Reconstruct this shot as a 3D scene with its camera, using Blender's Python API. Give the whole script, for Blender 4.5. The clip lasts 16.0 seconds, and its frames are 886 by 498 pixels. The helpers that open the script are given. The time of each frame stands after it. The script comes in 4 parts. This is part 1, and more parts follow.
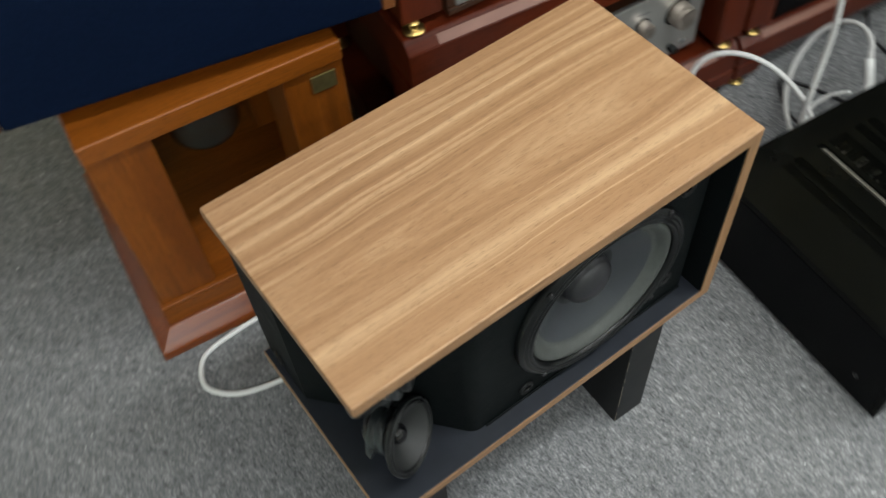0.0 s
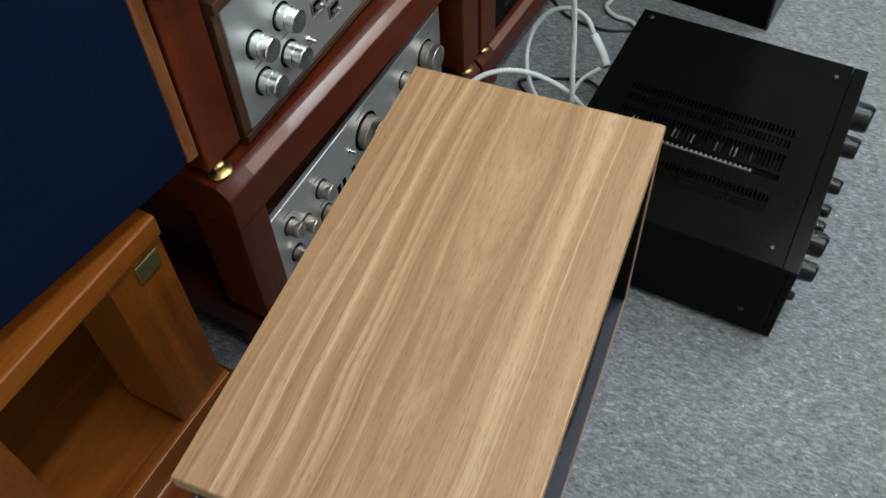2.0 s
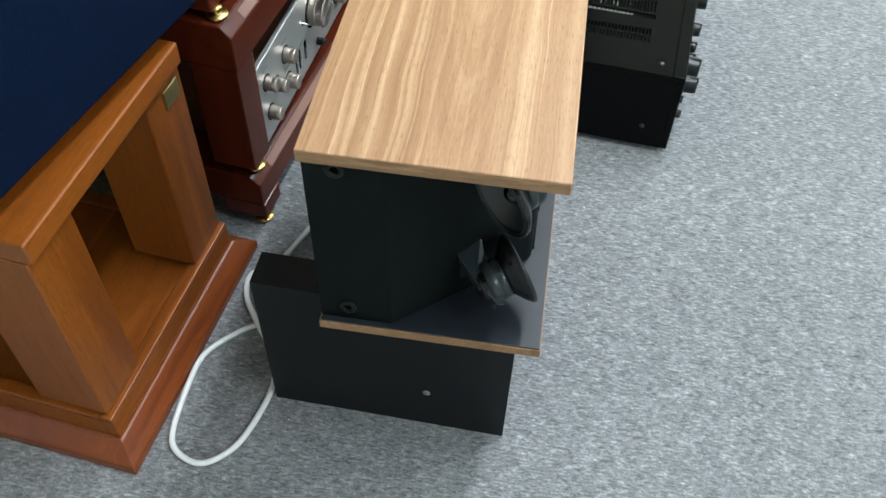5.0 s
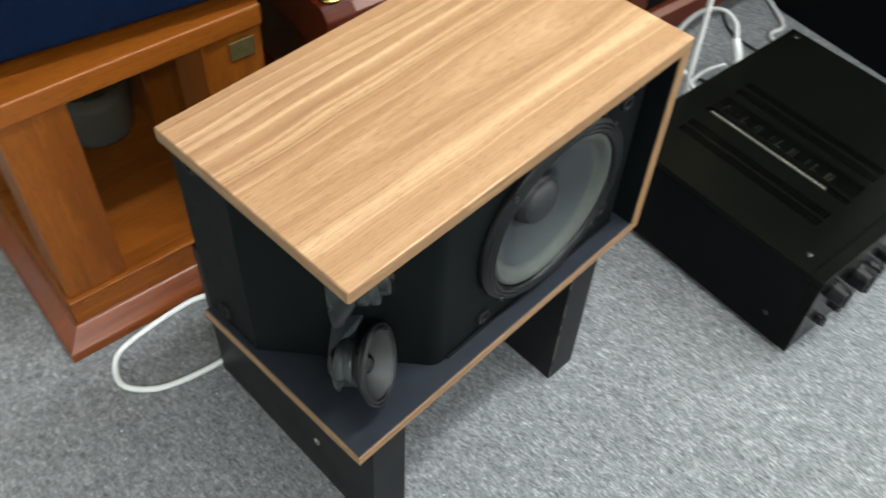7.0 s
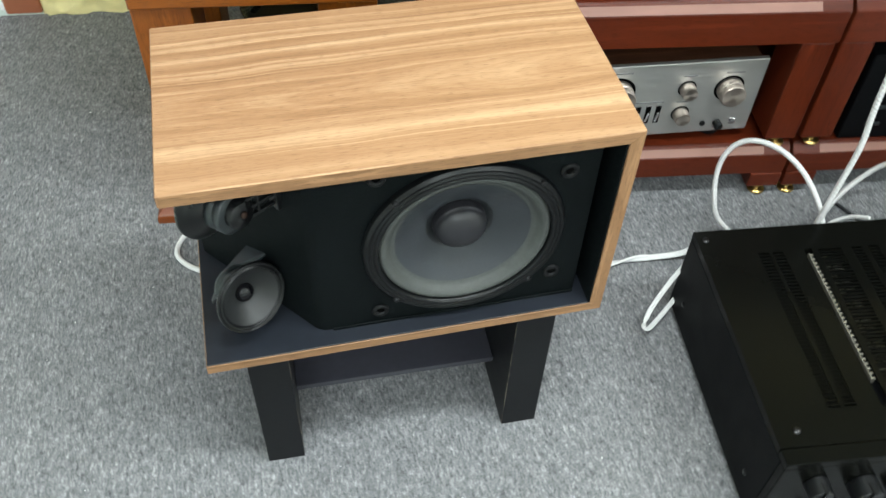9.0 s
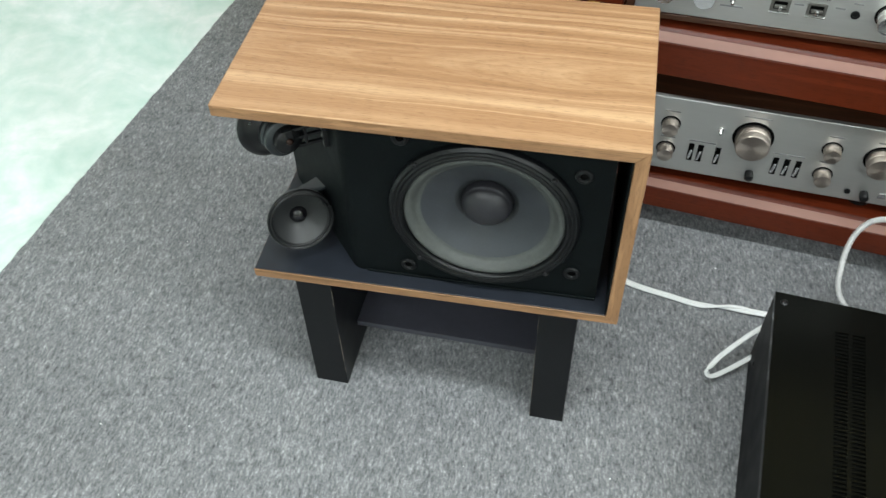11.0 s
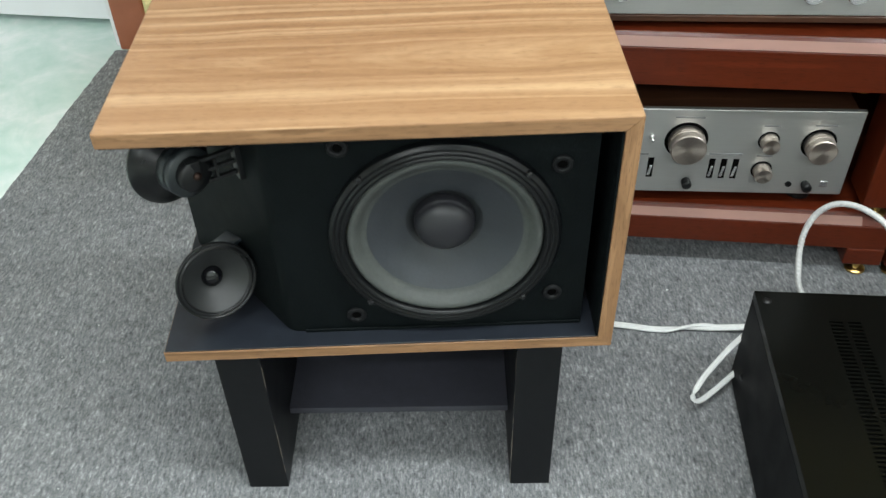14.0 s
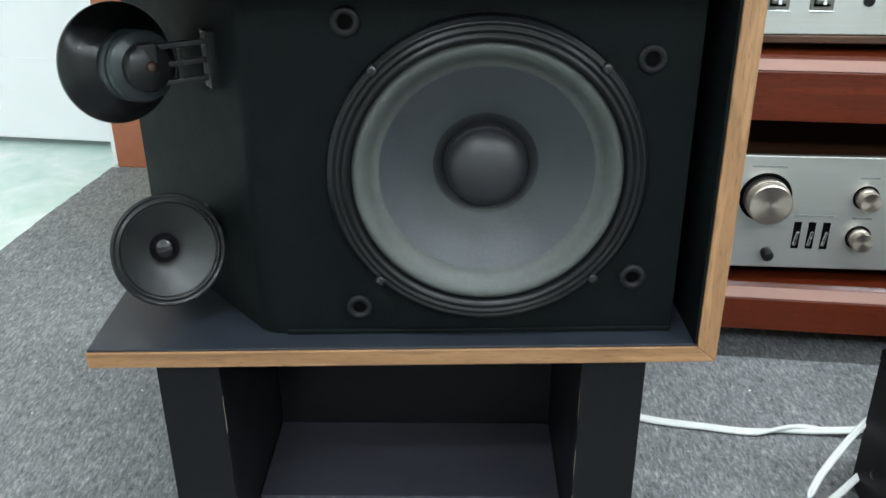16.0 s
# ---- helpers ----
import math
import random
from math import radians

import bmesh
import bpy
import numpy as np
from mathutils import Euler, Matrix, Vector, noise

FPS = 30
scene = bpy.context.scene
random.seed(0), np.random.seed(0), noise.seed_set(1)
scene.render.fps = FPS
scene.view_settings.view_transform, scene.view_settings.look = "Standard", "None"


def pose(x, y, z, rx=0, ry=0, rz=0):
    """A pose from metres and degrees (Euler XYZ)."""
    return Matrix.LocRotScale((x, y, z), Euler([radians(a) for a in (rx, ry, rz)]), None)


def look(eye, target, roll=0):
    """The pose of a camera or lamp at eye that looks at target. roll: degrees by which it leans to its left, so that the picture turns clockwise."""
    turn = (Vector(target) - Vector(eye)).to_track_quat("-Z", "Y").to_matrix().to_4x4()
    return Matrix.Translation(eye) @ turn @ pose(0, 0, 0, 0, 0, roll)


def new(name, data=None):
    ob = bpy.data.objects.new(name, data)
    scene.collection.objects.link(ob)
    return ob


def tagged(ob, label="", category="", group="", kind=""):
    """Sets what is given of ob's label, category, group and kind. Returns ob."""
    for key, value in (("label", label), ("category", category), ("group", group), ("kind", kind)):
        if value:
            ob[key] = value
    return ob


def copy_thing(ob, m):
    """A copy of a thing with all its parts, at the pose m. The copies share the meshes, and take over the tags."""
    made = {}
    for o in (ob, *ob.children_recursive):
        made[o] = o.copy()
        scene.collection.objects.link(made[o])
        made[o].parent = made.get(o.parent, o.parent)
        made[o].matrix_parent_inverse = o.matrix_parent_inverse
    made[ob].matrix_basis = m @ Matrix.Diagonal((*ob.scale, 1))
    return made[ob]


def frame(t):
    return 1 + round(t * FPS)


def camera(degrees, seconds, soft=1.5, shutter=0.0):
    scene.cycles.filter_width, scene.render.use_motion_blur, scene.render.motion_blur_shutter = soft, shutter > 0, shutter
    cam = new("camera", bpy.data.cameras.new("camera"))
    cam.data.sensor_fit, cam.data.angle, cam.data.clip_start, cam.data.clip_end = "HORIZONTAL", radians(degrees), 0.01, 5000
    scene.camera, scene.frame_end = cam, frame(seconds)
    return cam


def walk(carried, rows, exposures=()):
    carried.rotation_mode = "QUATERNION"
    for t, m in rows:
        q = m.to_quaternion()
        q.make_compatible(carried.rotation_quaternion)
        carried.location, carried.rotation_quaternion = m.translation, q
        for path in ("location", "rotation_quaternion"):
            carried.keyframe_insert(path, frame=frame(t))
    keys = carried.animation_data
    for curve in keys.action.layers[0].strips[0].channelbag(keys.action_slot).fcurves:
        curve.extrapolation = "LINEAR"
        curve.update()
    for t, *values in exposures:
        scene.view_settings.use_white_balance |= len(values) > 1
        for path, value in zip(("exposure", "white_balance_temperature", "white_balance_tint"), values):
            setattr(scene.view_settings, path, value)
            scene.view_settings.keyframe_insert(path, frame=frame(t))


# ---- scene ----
cam = camera(52.6, 16.0, soft=1.45, shutter=0.45)
PATH = [
    (0, (-0.092, -0.291, 1.153), (0.531, 0.681, -0.48), -5.2),
    (0.5, (-0.2, -0.157, 1.135), (0.739, 0.526, -0.493), -3.3),
    (1, (-0.197, -0.094, 1.12), (0.831, 0.478, -0.498), -4.1),
    (1.5, (-0.135, -0.049, 1.134), (0.935, 0.478, -0.471), -3.8),
    (2, (-0.158, -0.041, 1.125), (0.952, 0.445, -0.466), -3.3),
    (2.5, (-0.286, -0.031, 1.122), (0.865, 0.405, -0.454), -3.6),
    (3, (-0.415, 0.01, 1.12), (0.809, 0.342, -0.427), -2.4),
    (3.5, (-0.502, 0.09, 1.098), (0.76, 0.261, -0.444), 0.4),
    (4, (-0.549, 0.132, 1.089), (0.723, 0.142, -0.454), 5.0),
    (4.2, (-0.554, 0.141, 1.097), (0.722, 0.11, -0.442), 6.1),
    (6.3, (-0.379, -0.26, 1.075), (0.741, 0.398, -0.446), -0.8),
    (6.5, (-0.327, -0.288, 1.064), (0.769, 0.41, -0.457), 1.5),
    (7, (-0.251, -0.311, 1.063), (0.716, 0.541, -0.466), 3.5),
    (7.5, (-0.207, -0.392, 1.067), (0.515, 0.672, -0.465), -1.5),
    (8, (-0.087, -0.549, 1.111), (0.456, 0.625, -0.415), -0.4),
    (8.5, (-0.003, -0.59, 1.111), (0.439, 0.636, -0.406), -0.7),
    (8.7, (0.038, -0.566, 1.095), (0.448, 0.673, -0.42), 0.8),
    (10.8, (0.369, -0.663, 1.124), (0.142, 0.634, -0.381), -0.4),
    (11, (0.379, -0.66, 1.128), (0.11, 0.631, -0.376), -1.8),
    (11.5, (0.343, -0.612, 1.107), (0.089, 0.708, -0.374), -5.3),
    (12, (0.255, -0.559, 1.061), (0.072, 0.82, -0.376), -6.5),
    (12.5, (0.225, -0.528, 1.028), (0.215, 0.892, -0.38), -2.5),
    (13, (0.22, -0.545, 0.996), (0.252, 0.894, -0.393), -2.0),
    (13.5, (0.221, -0.58, 0.989), (0.255, 0.858, -0.401), -1.9),
    (14, (0.27, -0.611, 0.944), (0.3, 0.884, -0.384), -1.5),
    (14.5, (0.275, -0.54, 0.746), (0.215, 1.097, -0.402), -1.9),
    (15, (0.258, -0.568, 0.601), (0.238, 1.208, -0.317), -0.4),
    (15.5, (0.26, -0.568, 0.618), (0.25, 1.22, -0.279), -0.4),
    (16, (0.248, -0.545, 0.616), (0.27, 1.259, -0.248), -0.4),
]
EXPOSURES = [
    (0.0, -0.6, 6800, 12), (0.5, -0.62, 6800, 12), (1.5, -0.72, 6300, 11), (2.5, -0.65, 6200, 8), (3.0, -0.5, 6050, 8), (3.5, -0.32, 5950, 8), (4.0, -0.02, 6050, 8), (4.2, -0.02, 6050, 8),
    (6.5, 0.1, 6550, 10), (7.0, 0.06, 6600, 10), (8.5, 0.14, 6500, 8), (11.0, -0.16, 6550, 9), (12.5, -0.2, 6750, 10), (14.0, -0.2, 6550, 9), (14.5, -0.14, 6400, 9), (15.0, 0.05, 6250, 9), (16.0, 0.12, 6250, 9),
]
walk(cam, [(t, look(eye, target, roll)) for t, eye, target, roll in PATH], EXPOSURES)

# ---- world, lights, exposure ----
world = bpy.data.worlds.new("world")
scene.world = world
world.use_nodes = True
bg = world.node_tree.nodes["Background"]
bg.inputs[0].default_value = (0.9, 0.95, 1.0, 1)
bg.inputs[1].default_value = 0.15
LAMP_WATTS = 38.0
CEIL = 2.65
LAMPS = [(0.40, -0.48), (2.0, -0.65), (3.3, -1.7), (-0.9, -1.9), (-0.3, -3.2), (1.6, -3.0), (3.0, -3.3)]


# ---- materials ----
def nodes_of(name):
    m = bpy.data.materials.new(name)
    m.use_nodes = True
    nt = m.node_tree
    return m, nt, nt.nodes["Principled BSDF"]


def add(nt, kind, **values):
    n = nt.nodes.new(kind)
    for key, value in values.items():
        n.inputs[key].default_value = value
    return n


def ramp(nt, fac, stops):
    r = nt.nodes.new("ShaderNodeValToRGB")
    while len(r.color_ramp.elements) < len(stops):
        r.color_ramp.elements.new(0.5)
    for el, (pos, col) in zip(r.color_ramp.elements, stops):
        el.position, el.color = pos, (*col, 1)
    nt.links.new(fac, r.inputs[0])
    return r.outputs[0]


def math_node(nt, op, a, b=None):
    n = nt.nodes.new("ShaderNodeMath")
    n.operation = op
    for i, v in enumerate((a, b)):
        if v is None:
            continue
        if isinstance(v, (int, float)):
            n.inputs[i].default_value = v
        else:
            nt.links.new(v, n.inputs[i])
    return n.outputs[0]


def coords(nt, scale=(1, 1, 1), rot=(0, 0, 0)):
    c = nt.nodes.new("ShaderNodeTexCoord")
    mp = nt.nodes.new("ShaderNodeMapping")
    mp.inputs["Scale"].default_value, mp.inputs["Rotation"].default_value = scale, rot
    nt.links.new(c.outputs["Object"], mp.inputs[0])
    return mp.outputs[0]


def noise_of(nt, vec, scale, detail=4.0, rough=0.55, dist=0.0):
    n = add(nt, "ShaderNodeTexNoise", Scale=scale, Detail=detail, Roughness=rough, Distortion=dist)
    nt.links.new(vec, n.inputs["Vector"])
    return n.outputs[0]


def bump(nt, b, height, strength, distance):
    n = add(nt, "ShaderNodeBump", Strength=strength, Distance=distance)
    nt.links.new(height, n.inputs["Height"])
    nt.links.new(n.outputs[0], b.inputs["Normal"])


def mix_col(nt, fac, a, b, blend="MIX"):
    n = nt.nodes.new("ShaderNodeMix")
    n.data_type, n.blend_type = "RGBA", blend
    for i, v in ((0, fac), (6, a), (7, b)):
        if isinstance(v, (int, float)):
            n.inputs[i].default_value = v
        elif isinstance(v, tuple):
            n.inputs[i].default_value = (*v, 1)
        else:
            nt.links.new(v, n.inputs[i])
    return n.outputs[2]


def plain(name, col, rough=0.5, metal=0.0, vary=0.15, scale=40.0, relief=0.0, coat=0.0, spec=0.5, stretch=(1, 1, 1)):
    """Colour with grain at two scales, uneven gloss and fine relief."""
    m, nt, b = nodes_of(name)
    vec = coords(nt, stretch)
    fine = noise_of(nt, vec, scale, 5)
    broad = noise_of(nt, vec, scale * 0.12, 3)
    both = math_node(nt, "MULTIPLY_ADD", fine, 0.6)
    nt.links.new(math_node(nt, "MULTIPLY", broad, 0.4), both.node.inputs[2])
    lo = tuple(c * (1 - vary) for c in col)
    hi = tuple(min(1, c * (1 + vary)) for c in col)
    nt.links.new(ramp(nt, both, [(0.3, lo), (0.7, hi)]), b.inputs["Base Color"])
    b.inputs["Metallic"].default_value = metal
    r = math_node(nt, "MULTIPLY_ADD", broad, 0.2)
    r.node.inputs[2].default_value = max(0.02, rough - 0.1)
    nt.links.new(r, b.inputs["Roughness"])
    b.inputs["Coat Weight"].default_value = coat
    b.inputs["Coat Roughness"].default_value = 0.06
    b.inputs["Specular IOR Level"].default_value = spec
    if relief:
        bump(nt, b, fine, relief, 0.001)
    return m


def veneer(name, dark, mid, light, yc=0.12, along=0, rough=0.42, freq=1.0, turn=(0, 0, 0), coat=0.0):
    """Flat-cut veneer: cathedral figure round yc, straight streaks towards the sides, pores along the grain."""
    m, nt, b = nodes_of(name)
    vec = coords(nt, rot=turn)
    sep = nt.nodes.new("ShaderNodeSeparateXYZ")
    nt.links.new(vec, sep.inputs[0])
    x, y, z = sep.outputs
    if along == 1:
        x, y = y, x
    if along == 2:
        x, z = z, x
    soft = nt.nodes.new("ShaderNodeCombineXYZ")
    nt.links.new(math_node(nt, "MULTIPLY", x, 2.2), soft.inputs[0])
    nt.links.new(math_node(nt, "MULTIPLY", y, 9.0), soft.inputs[1])
    nt.links.new(math_node(nt, "MULTIPLY", z, 9.0), soft.inputs[2])
    warp = noise_of(nt, soft.outputs[0], 1.6, 3, 0.5)
    yw = math_node(nt, "ADD", y, math_node(nt, "MULTIPLY", math_node(nt, "SUBTRACT", warp, 0.5), 0.045))
    d = math_node(nt, "SUBTRACT", yw, yc)
    # straight streaks take over away from the middle
    u = math_node(nt, "SUBTRACT", math_node(nt, "MULTIPLY", x, 0.010), math_node(nt, "MULTIPLY", d, d))
    u = math_node(nt, "ADD", u, math_node(nt, "MULTIPLY", d, 0.03))
    u = math_node(nt, "ADD", u, math_node(nt, "MULTIPLY", z, 0.09))
    band_at = nt.nodes.new("ShaderNodeCombineXYZ")
    nt.links.new(math_node(nt, "MULTIPLY", u, 470.0 * freq), band_at.inputs[0])
    nt.links.new(math_node(nt, "MULTIPLY", x, 0.9), band_at.inputs[1])
    bands = noise_of(nt, band_at.outputs[0], 1.0, 4, 0.62)
    streak_at = nt.nodes.new("ShaderNodeCombineXYZ")
    nt.links.new(math_node(nt, "MULTIPLY", x, 0.9), streak_at.inputs[0])
    nt.links.new(math_node(nt, "MULTIPLY", yw, 48.0 * freq), streak_at.inputs[1])
    nt.links.new(math_node(nt, "MULTIPLY", z, 48.0 * freq), streak_at.inputs[2])
    streak = noise_of(nt, streak_at.outputs[0], 1.0, 5, 0.6)
    pore_at = nt.nodes.new("ShaderNodeCombineXYZ")
    nt.links.new(math_node(nt, "MULTIPLY", x, 60.0), pore_at.inputs[0])
    nt.links.new(math_node(nt, "MULTIPLY", y, 900.0), pore_at.inputs[1])
    nt.links.new(math_node(nt, "MULTIPLY", z, 900.0), pore_at.inputs[2])
    pores = noise_of(nt, pore_at.outputs[0], 1.0, 3, 0.6)
    v = math_node(nt, "ADD", math_node(nt, "MULTIPLY", bands, 0.66), math_node(nt, "MULTIPLY", streak, 0.34))
    col = ramp(nt, v, [(0.35, dark), (0.46, mid), (0.55, tuple(0.5 * (p + q) for p, q in zip(mid, light))), (0.64, light)])
    line_at = nt.nodes.new("ShaderNodeCombineXYZ")
    nt.links.new(math_node(nt, "MULTIPLY", x, 0.7), line_at.inputs[0])
    nt.links.new(math_node(nt, "MULTIPLY", yw, 190.0 * freq), line_at.inputs[1])
    nt.links.new(math_node(nt, "MULTIPLY", z, 190.0 * freq), line_at.inputs[2])
    lines = noise_of(nt, line_at.outputs[0], 1.0, 2, 0.5)
    side = math_node(nt, "MINIMUM", math_node(nt, "MAXIMUM", math_node(nt, "MULTIPLY", math_node(nt, "SUBTRACT", math_node(nt, "ABSOLUTE", d), 0.025), 18.0), 0.2), 1.0)
    col = mix_col(nt, math_node(nt, "MULTIPLY", math_node(nt, "MULTIPLY", ramp(nt, lines, [(0.585, (0, 0, 0)), (0.66, (1, 1, 1))]), side), 0.85), col, tuple(min(1, c * 1.12) for c in light))
    col = mix_col(nt, math_node(nt, "MULTIPLY", math_node(nt, "MULTIPLY", ramp(nt, lines, [(0.31, (1, 1, 1)), (0.40, (0, 0, 0))]), side), 0.5), col, tuple(c * 0.75 for c in dark))
    col = mix_col(nt, math_node(nt, "MULTIPLY", ramp(nt, pores, [(0.54, (0, 0, 0)), (0.66, (1, 1, 1))]), 0.6), col, tuple(c * 0.6 for c in dark))
    b.inputs["Roughness"].default_value = rough
    b.inputs["Specular IOR Level"].default_value = 0.4
    fibre_at = nt.nodes.new("ShaderNodeCombineXYZ")
    nt.links.new(math_node(nt, "MULTIPLY", x, 9.0), fibre_at.inputs[0])
    nt.links.new(math_node(nt, "MULTIPLY", y, 520.0), fibre_at.inputs[1])
    nt.links.new(math_node(nt, "MULTIPLY", z, 520.0), fibre_at.inputs[2])
    fibre = noise_of(nt, fibre_at.outputs[0], 1.0, 4, 0.65)
    shade = ramp(nt, fibre, [(0.3, (0.72, 0.70, 0.67)), (0.5, (1, 1, 1)), (0.7, (1, 1, 1))])
    col = mix_col(nt, 0.6, col, shade, "MULTIPLY")
    nt.links.new(col, b.inputs["Base Color"])
    b.inputs["Coat Weight"].default_value = coat
    b.inputs["Coat Roughness"].default_value = 0.12
    bump(nt, b, pores, 0.12, 0.0006)
    return m


def figured_top(name, dark, mid, light):
    """Flat-cut walnut sheet: straight pale and dark streaks along x, a soft cathedral figure in the middle, short pores."""
    m, nt, b = nodes_of(name)
    sep = nt.nodes.new("ShaderNodeSeparateXYZ")
    nt.links.new(coords(nt), sep.inputs[0])
    x, y = sep.outputs[0], sep.outputs[1]

    def sheet(fx, fy, detail, rough, at=None):
        c = nt.nodes.new("ShaderNodeCombineXYZ")
        nt.links.new(math_node(nt, "MULTIPLY", x, fx), c.inputs[0])
        nt.links.new(math_node(nt, "MULTIPLY", at or y, fy), c.inputs[1])
        return noise_of(nt, c.outputs[0], 1.0, detail, rough)

    def centred(v, gain):
        return math_node(nt, "MULTIPLY", math_node(nt, "SUBTRACT", v, 0.5), gain)

    yw = math_node(nt, "ADD", math_node(nt, "ADD", y, centred(sheet(3.2, 9.0, 2, 0.5), 0.026)), centred(sheet(16.0, 60.0, 2, 0.5), 0.0022))
    d = math_node(nt, "SUBTRACT", yw, 0.108)
    heart = ramp(nt, math_node(nt, "ABSOLUTE", d), [(0.016, (1, 1, 1)), (0.046, (0, 0, 0))])
    # streaks, front to back
    pos = math_node(nt, "MULTIPLY", yw, 1 / 0.246)
    tones = [(0.0, 0.50), (0.03, 0.66), (0.055, 0.44), (0.12, 0.42), (0.165, 0.52), (0.19, 0.90), (0.215, 0.80), (0.245, 0.44), (0.29, 0.54), (0.325, 0.26), (0.36, 0.46), (0.50, 0.50), (0.545, 0.36), (0.553, 0.74), (0.57, 0.38), (0.60, 0.26), (0.635, 0.50), (0.652, 0.72), (0.664, 0.40), (0.672, 0.68), (0.69, 0.30), (0.735, 0.44), (0.755, 0.84), (0.775, 0.44), (0.81, 0.28), (0.832, 0.70), (0.85, 0.38), (0.872, 0.76), (0.885, 0.34), (0.94, 0.52), (0.955, 0.30), (1.0, 0.46)]
    tone = ramp(nt, pos, [(p, (t, t, t)) for p, t in tones])
    alive = math_node(nt, "ADD", math_node(nt, "MULTIPLY", sheet(3.5, 45.0, 3, 0.5), 1.3), 0.1)
    v = math_node(nt, "ADD", math_node(nt, "MULTIPLY", math_node(nt, "SUBTRACT", tone, 0.46), alive), 0.46)
    u = math_node(nt, "SUBTRACT", math_node(nt, "MULTIPLY", x, 0.0052), math_node(nt, "MULTIPLY", d, d))
    rings = nt.nodes.new("ShaderNodeCombineXYZ")
    nt.links.new(math_node(nt, "MULTIPLY", u, 2900.0), rings.inputs[0])
    nt.links.new(math_node(nt, "MULTIPLY", x, 2.0), rings.inputs[1])
    v = math_node(nt, "ADD", v, math_node(nt, "MULTIPLY", centred(noise_of(nt, rings.outputs[0], 1.0, 3, 0.6), 0.74), heart))
    v = math_node(nt, "ADD", v, centred(sheet(1.4, 120.0, 4, 0.6, yw), 0.36))
    v = math_node(nt, "ADD", v, centred(sheet(2.5, 420.0, 3, 0.6, yw), 0.34))
    v = math_node(nt, "ADD", v, centred(sheet(7.0, 14.0, 3, 0.6), 0.22))
    col = ramp(nt, v, [(0.16, dark), (0.42, mid), (0.58, tuple(0.6 * p + 0.4 * q for p, q in zip(mid, light))), (0.84, light)])
    rays = math_node(nt, "MULTIPLY", ramp(nt, sheet(0.9, 230.0, 2, 0.5, yw), [(0.61, (0, 0, 0)), (0.67, (1, 1, 1))]), math_node(nt, "SUBTRACT", 1.0, heart))
    col = mix_col(nt, math_node(nt, "MULTIPLY", rays, 0.62), col, tuple(min(1, c * 1.1) for c in light))
    cracks = math_node(nt, "MULTIPLY", ramp(nt, sheet(1.1, 330.0, 2, 0.5, yw), [(0.32, (1, 1, 1)), (0.38, (0, 0, 0))]), math_node(nt, "SUBTRACT", 1.0, heart))
    col = mix_col(nt, math_node(nt, "MULTIPLY", cracks, 0.5), col, tuple(c * 0.8 for c in dark))
    pores = sheet(70.0, 1100.0, 3, 0.6)
    col = mix_col(nt, math_node(nt, "MULTIPLY", ramp(nt, pores, [(0.55, (0, 0, 0)), (0.68, (1, 1, 1))]), 0.55), col, tuple(c * 0.55 for c in dark))
    flecks = sheet(26.0, 300.0, 2, 0.5)
    col = mix_col(nt, math_node(nt, "MULTIPLY", ramp(nt, flecks, [(0.66, (0, 0, 0)), (0.74, (1, 1, 1))]), 0.45), col, dark)
    nt.links.new(col, b.inputs["Base Color"])
    gloss = math_node(nt, "ADD", math_node(nt, "MULTIPLY", sheet(3.0, 8.0, 3, 0.5), 0.14), 0.36)
    nt.links.new(gloss, b.inputs["Roughness"])
    b.inputs["Specular IOR Level"].default_value = 0.4
    bump(nt, b, pores, 0.14, 0.0006)
    return m


M_TOP = figured_top("light_walnut_veneer", (0.240, 0.122, 0.057), (0.372, 0.207, 0.106), (0.56, 0.362, 0.208))
M_EDGE = veneer("walnut_edge", (0.185, 0.095, 0.043), (0.245, 0.130, 0.060), (0.300, 0.165, 0.080), freq=0.7)
M_EDGE_V = veneer("walnut_edge_upright", (0.185, 0.095, 0.043), (0.245, 0.130, 0.060), (0.300, 0.165, 0.080), freq=0.7, along=2)
M_EDGE_ACROSS = veneer("walnut_edge_across", (0.185, 0.095, 0.043), (0.245, 0.130, 0.060), (0.300, 0.165, 0.080), freq=0.7, along=1)
M_ORANGE = veneer("orange_varnished_wood", (0.146, 0.035, 0.0028), (0.210, 0.0545, 0.0041), (0.262, 0.075, 0.0080), rough=0.4, freq=0.3, coat=0.12)
M_ORANGE_V = veneer("orange_varnished_wood_upright", (0.146, 0.035, 0.0028), (0.210, 0.0545, 0.0041), (0.262, 0.075, 0.0080), rough=0.4, freq=0.3, coat=0.12, along=2)
M_ORANGE_RED = veneer("red_orange_moulding", (0.125, 0.026, 0.0055), (0.170, 0.038, 0.0075), (0.210, 0.053, 0.011), rough=0.28, freq=0.3)
M_CABINET_BROWN = veneer("brown_cabinet_wood", (0.10, 0.032, 0.01), (0.17, 0.055, 0.018), (0.22, 0.08, 0.028), rough=0.35, freq=0.5, along=2)
M_RED = veneer("mahogany_lacquer", (0.052, 0.0084, 0.0030), (0.083, 0.0136, 0.0044), (0.104, 0.0185, 0.0062), rough=0.32, freq=0.25, coat=0.10)
# paler red that stands in for the gloss highlight along the shelf bevels
M_RED_SHEEN = plain("mahogany_edge_sheen", (0.215, 0.098, 0.070), 0.46, vary=0.25, scale=30, coat=0.15, stretch=(0.2, 1, 1))
M_CASE = veneer("dark_walnut_case", (0.035, 0.014, 0.007), (0.055, 0.022, 0.011), (0.075, 0.032, 0.017), rough=0.35, freq=0.4)
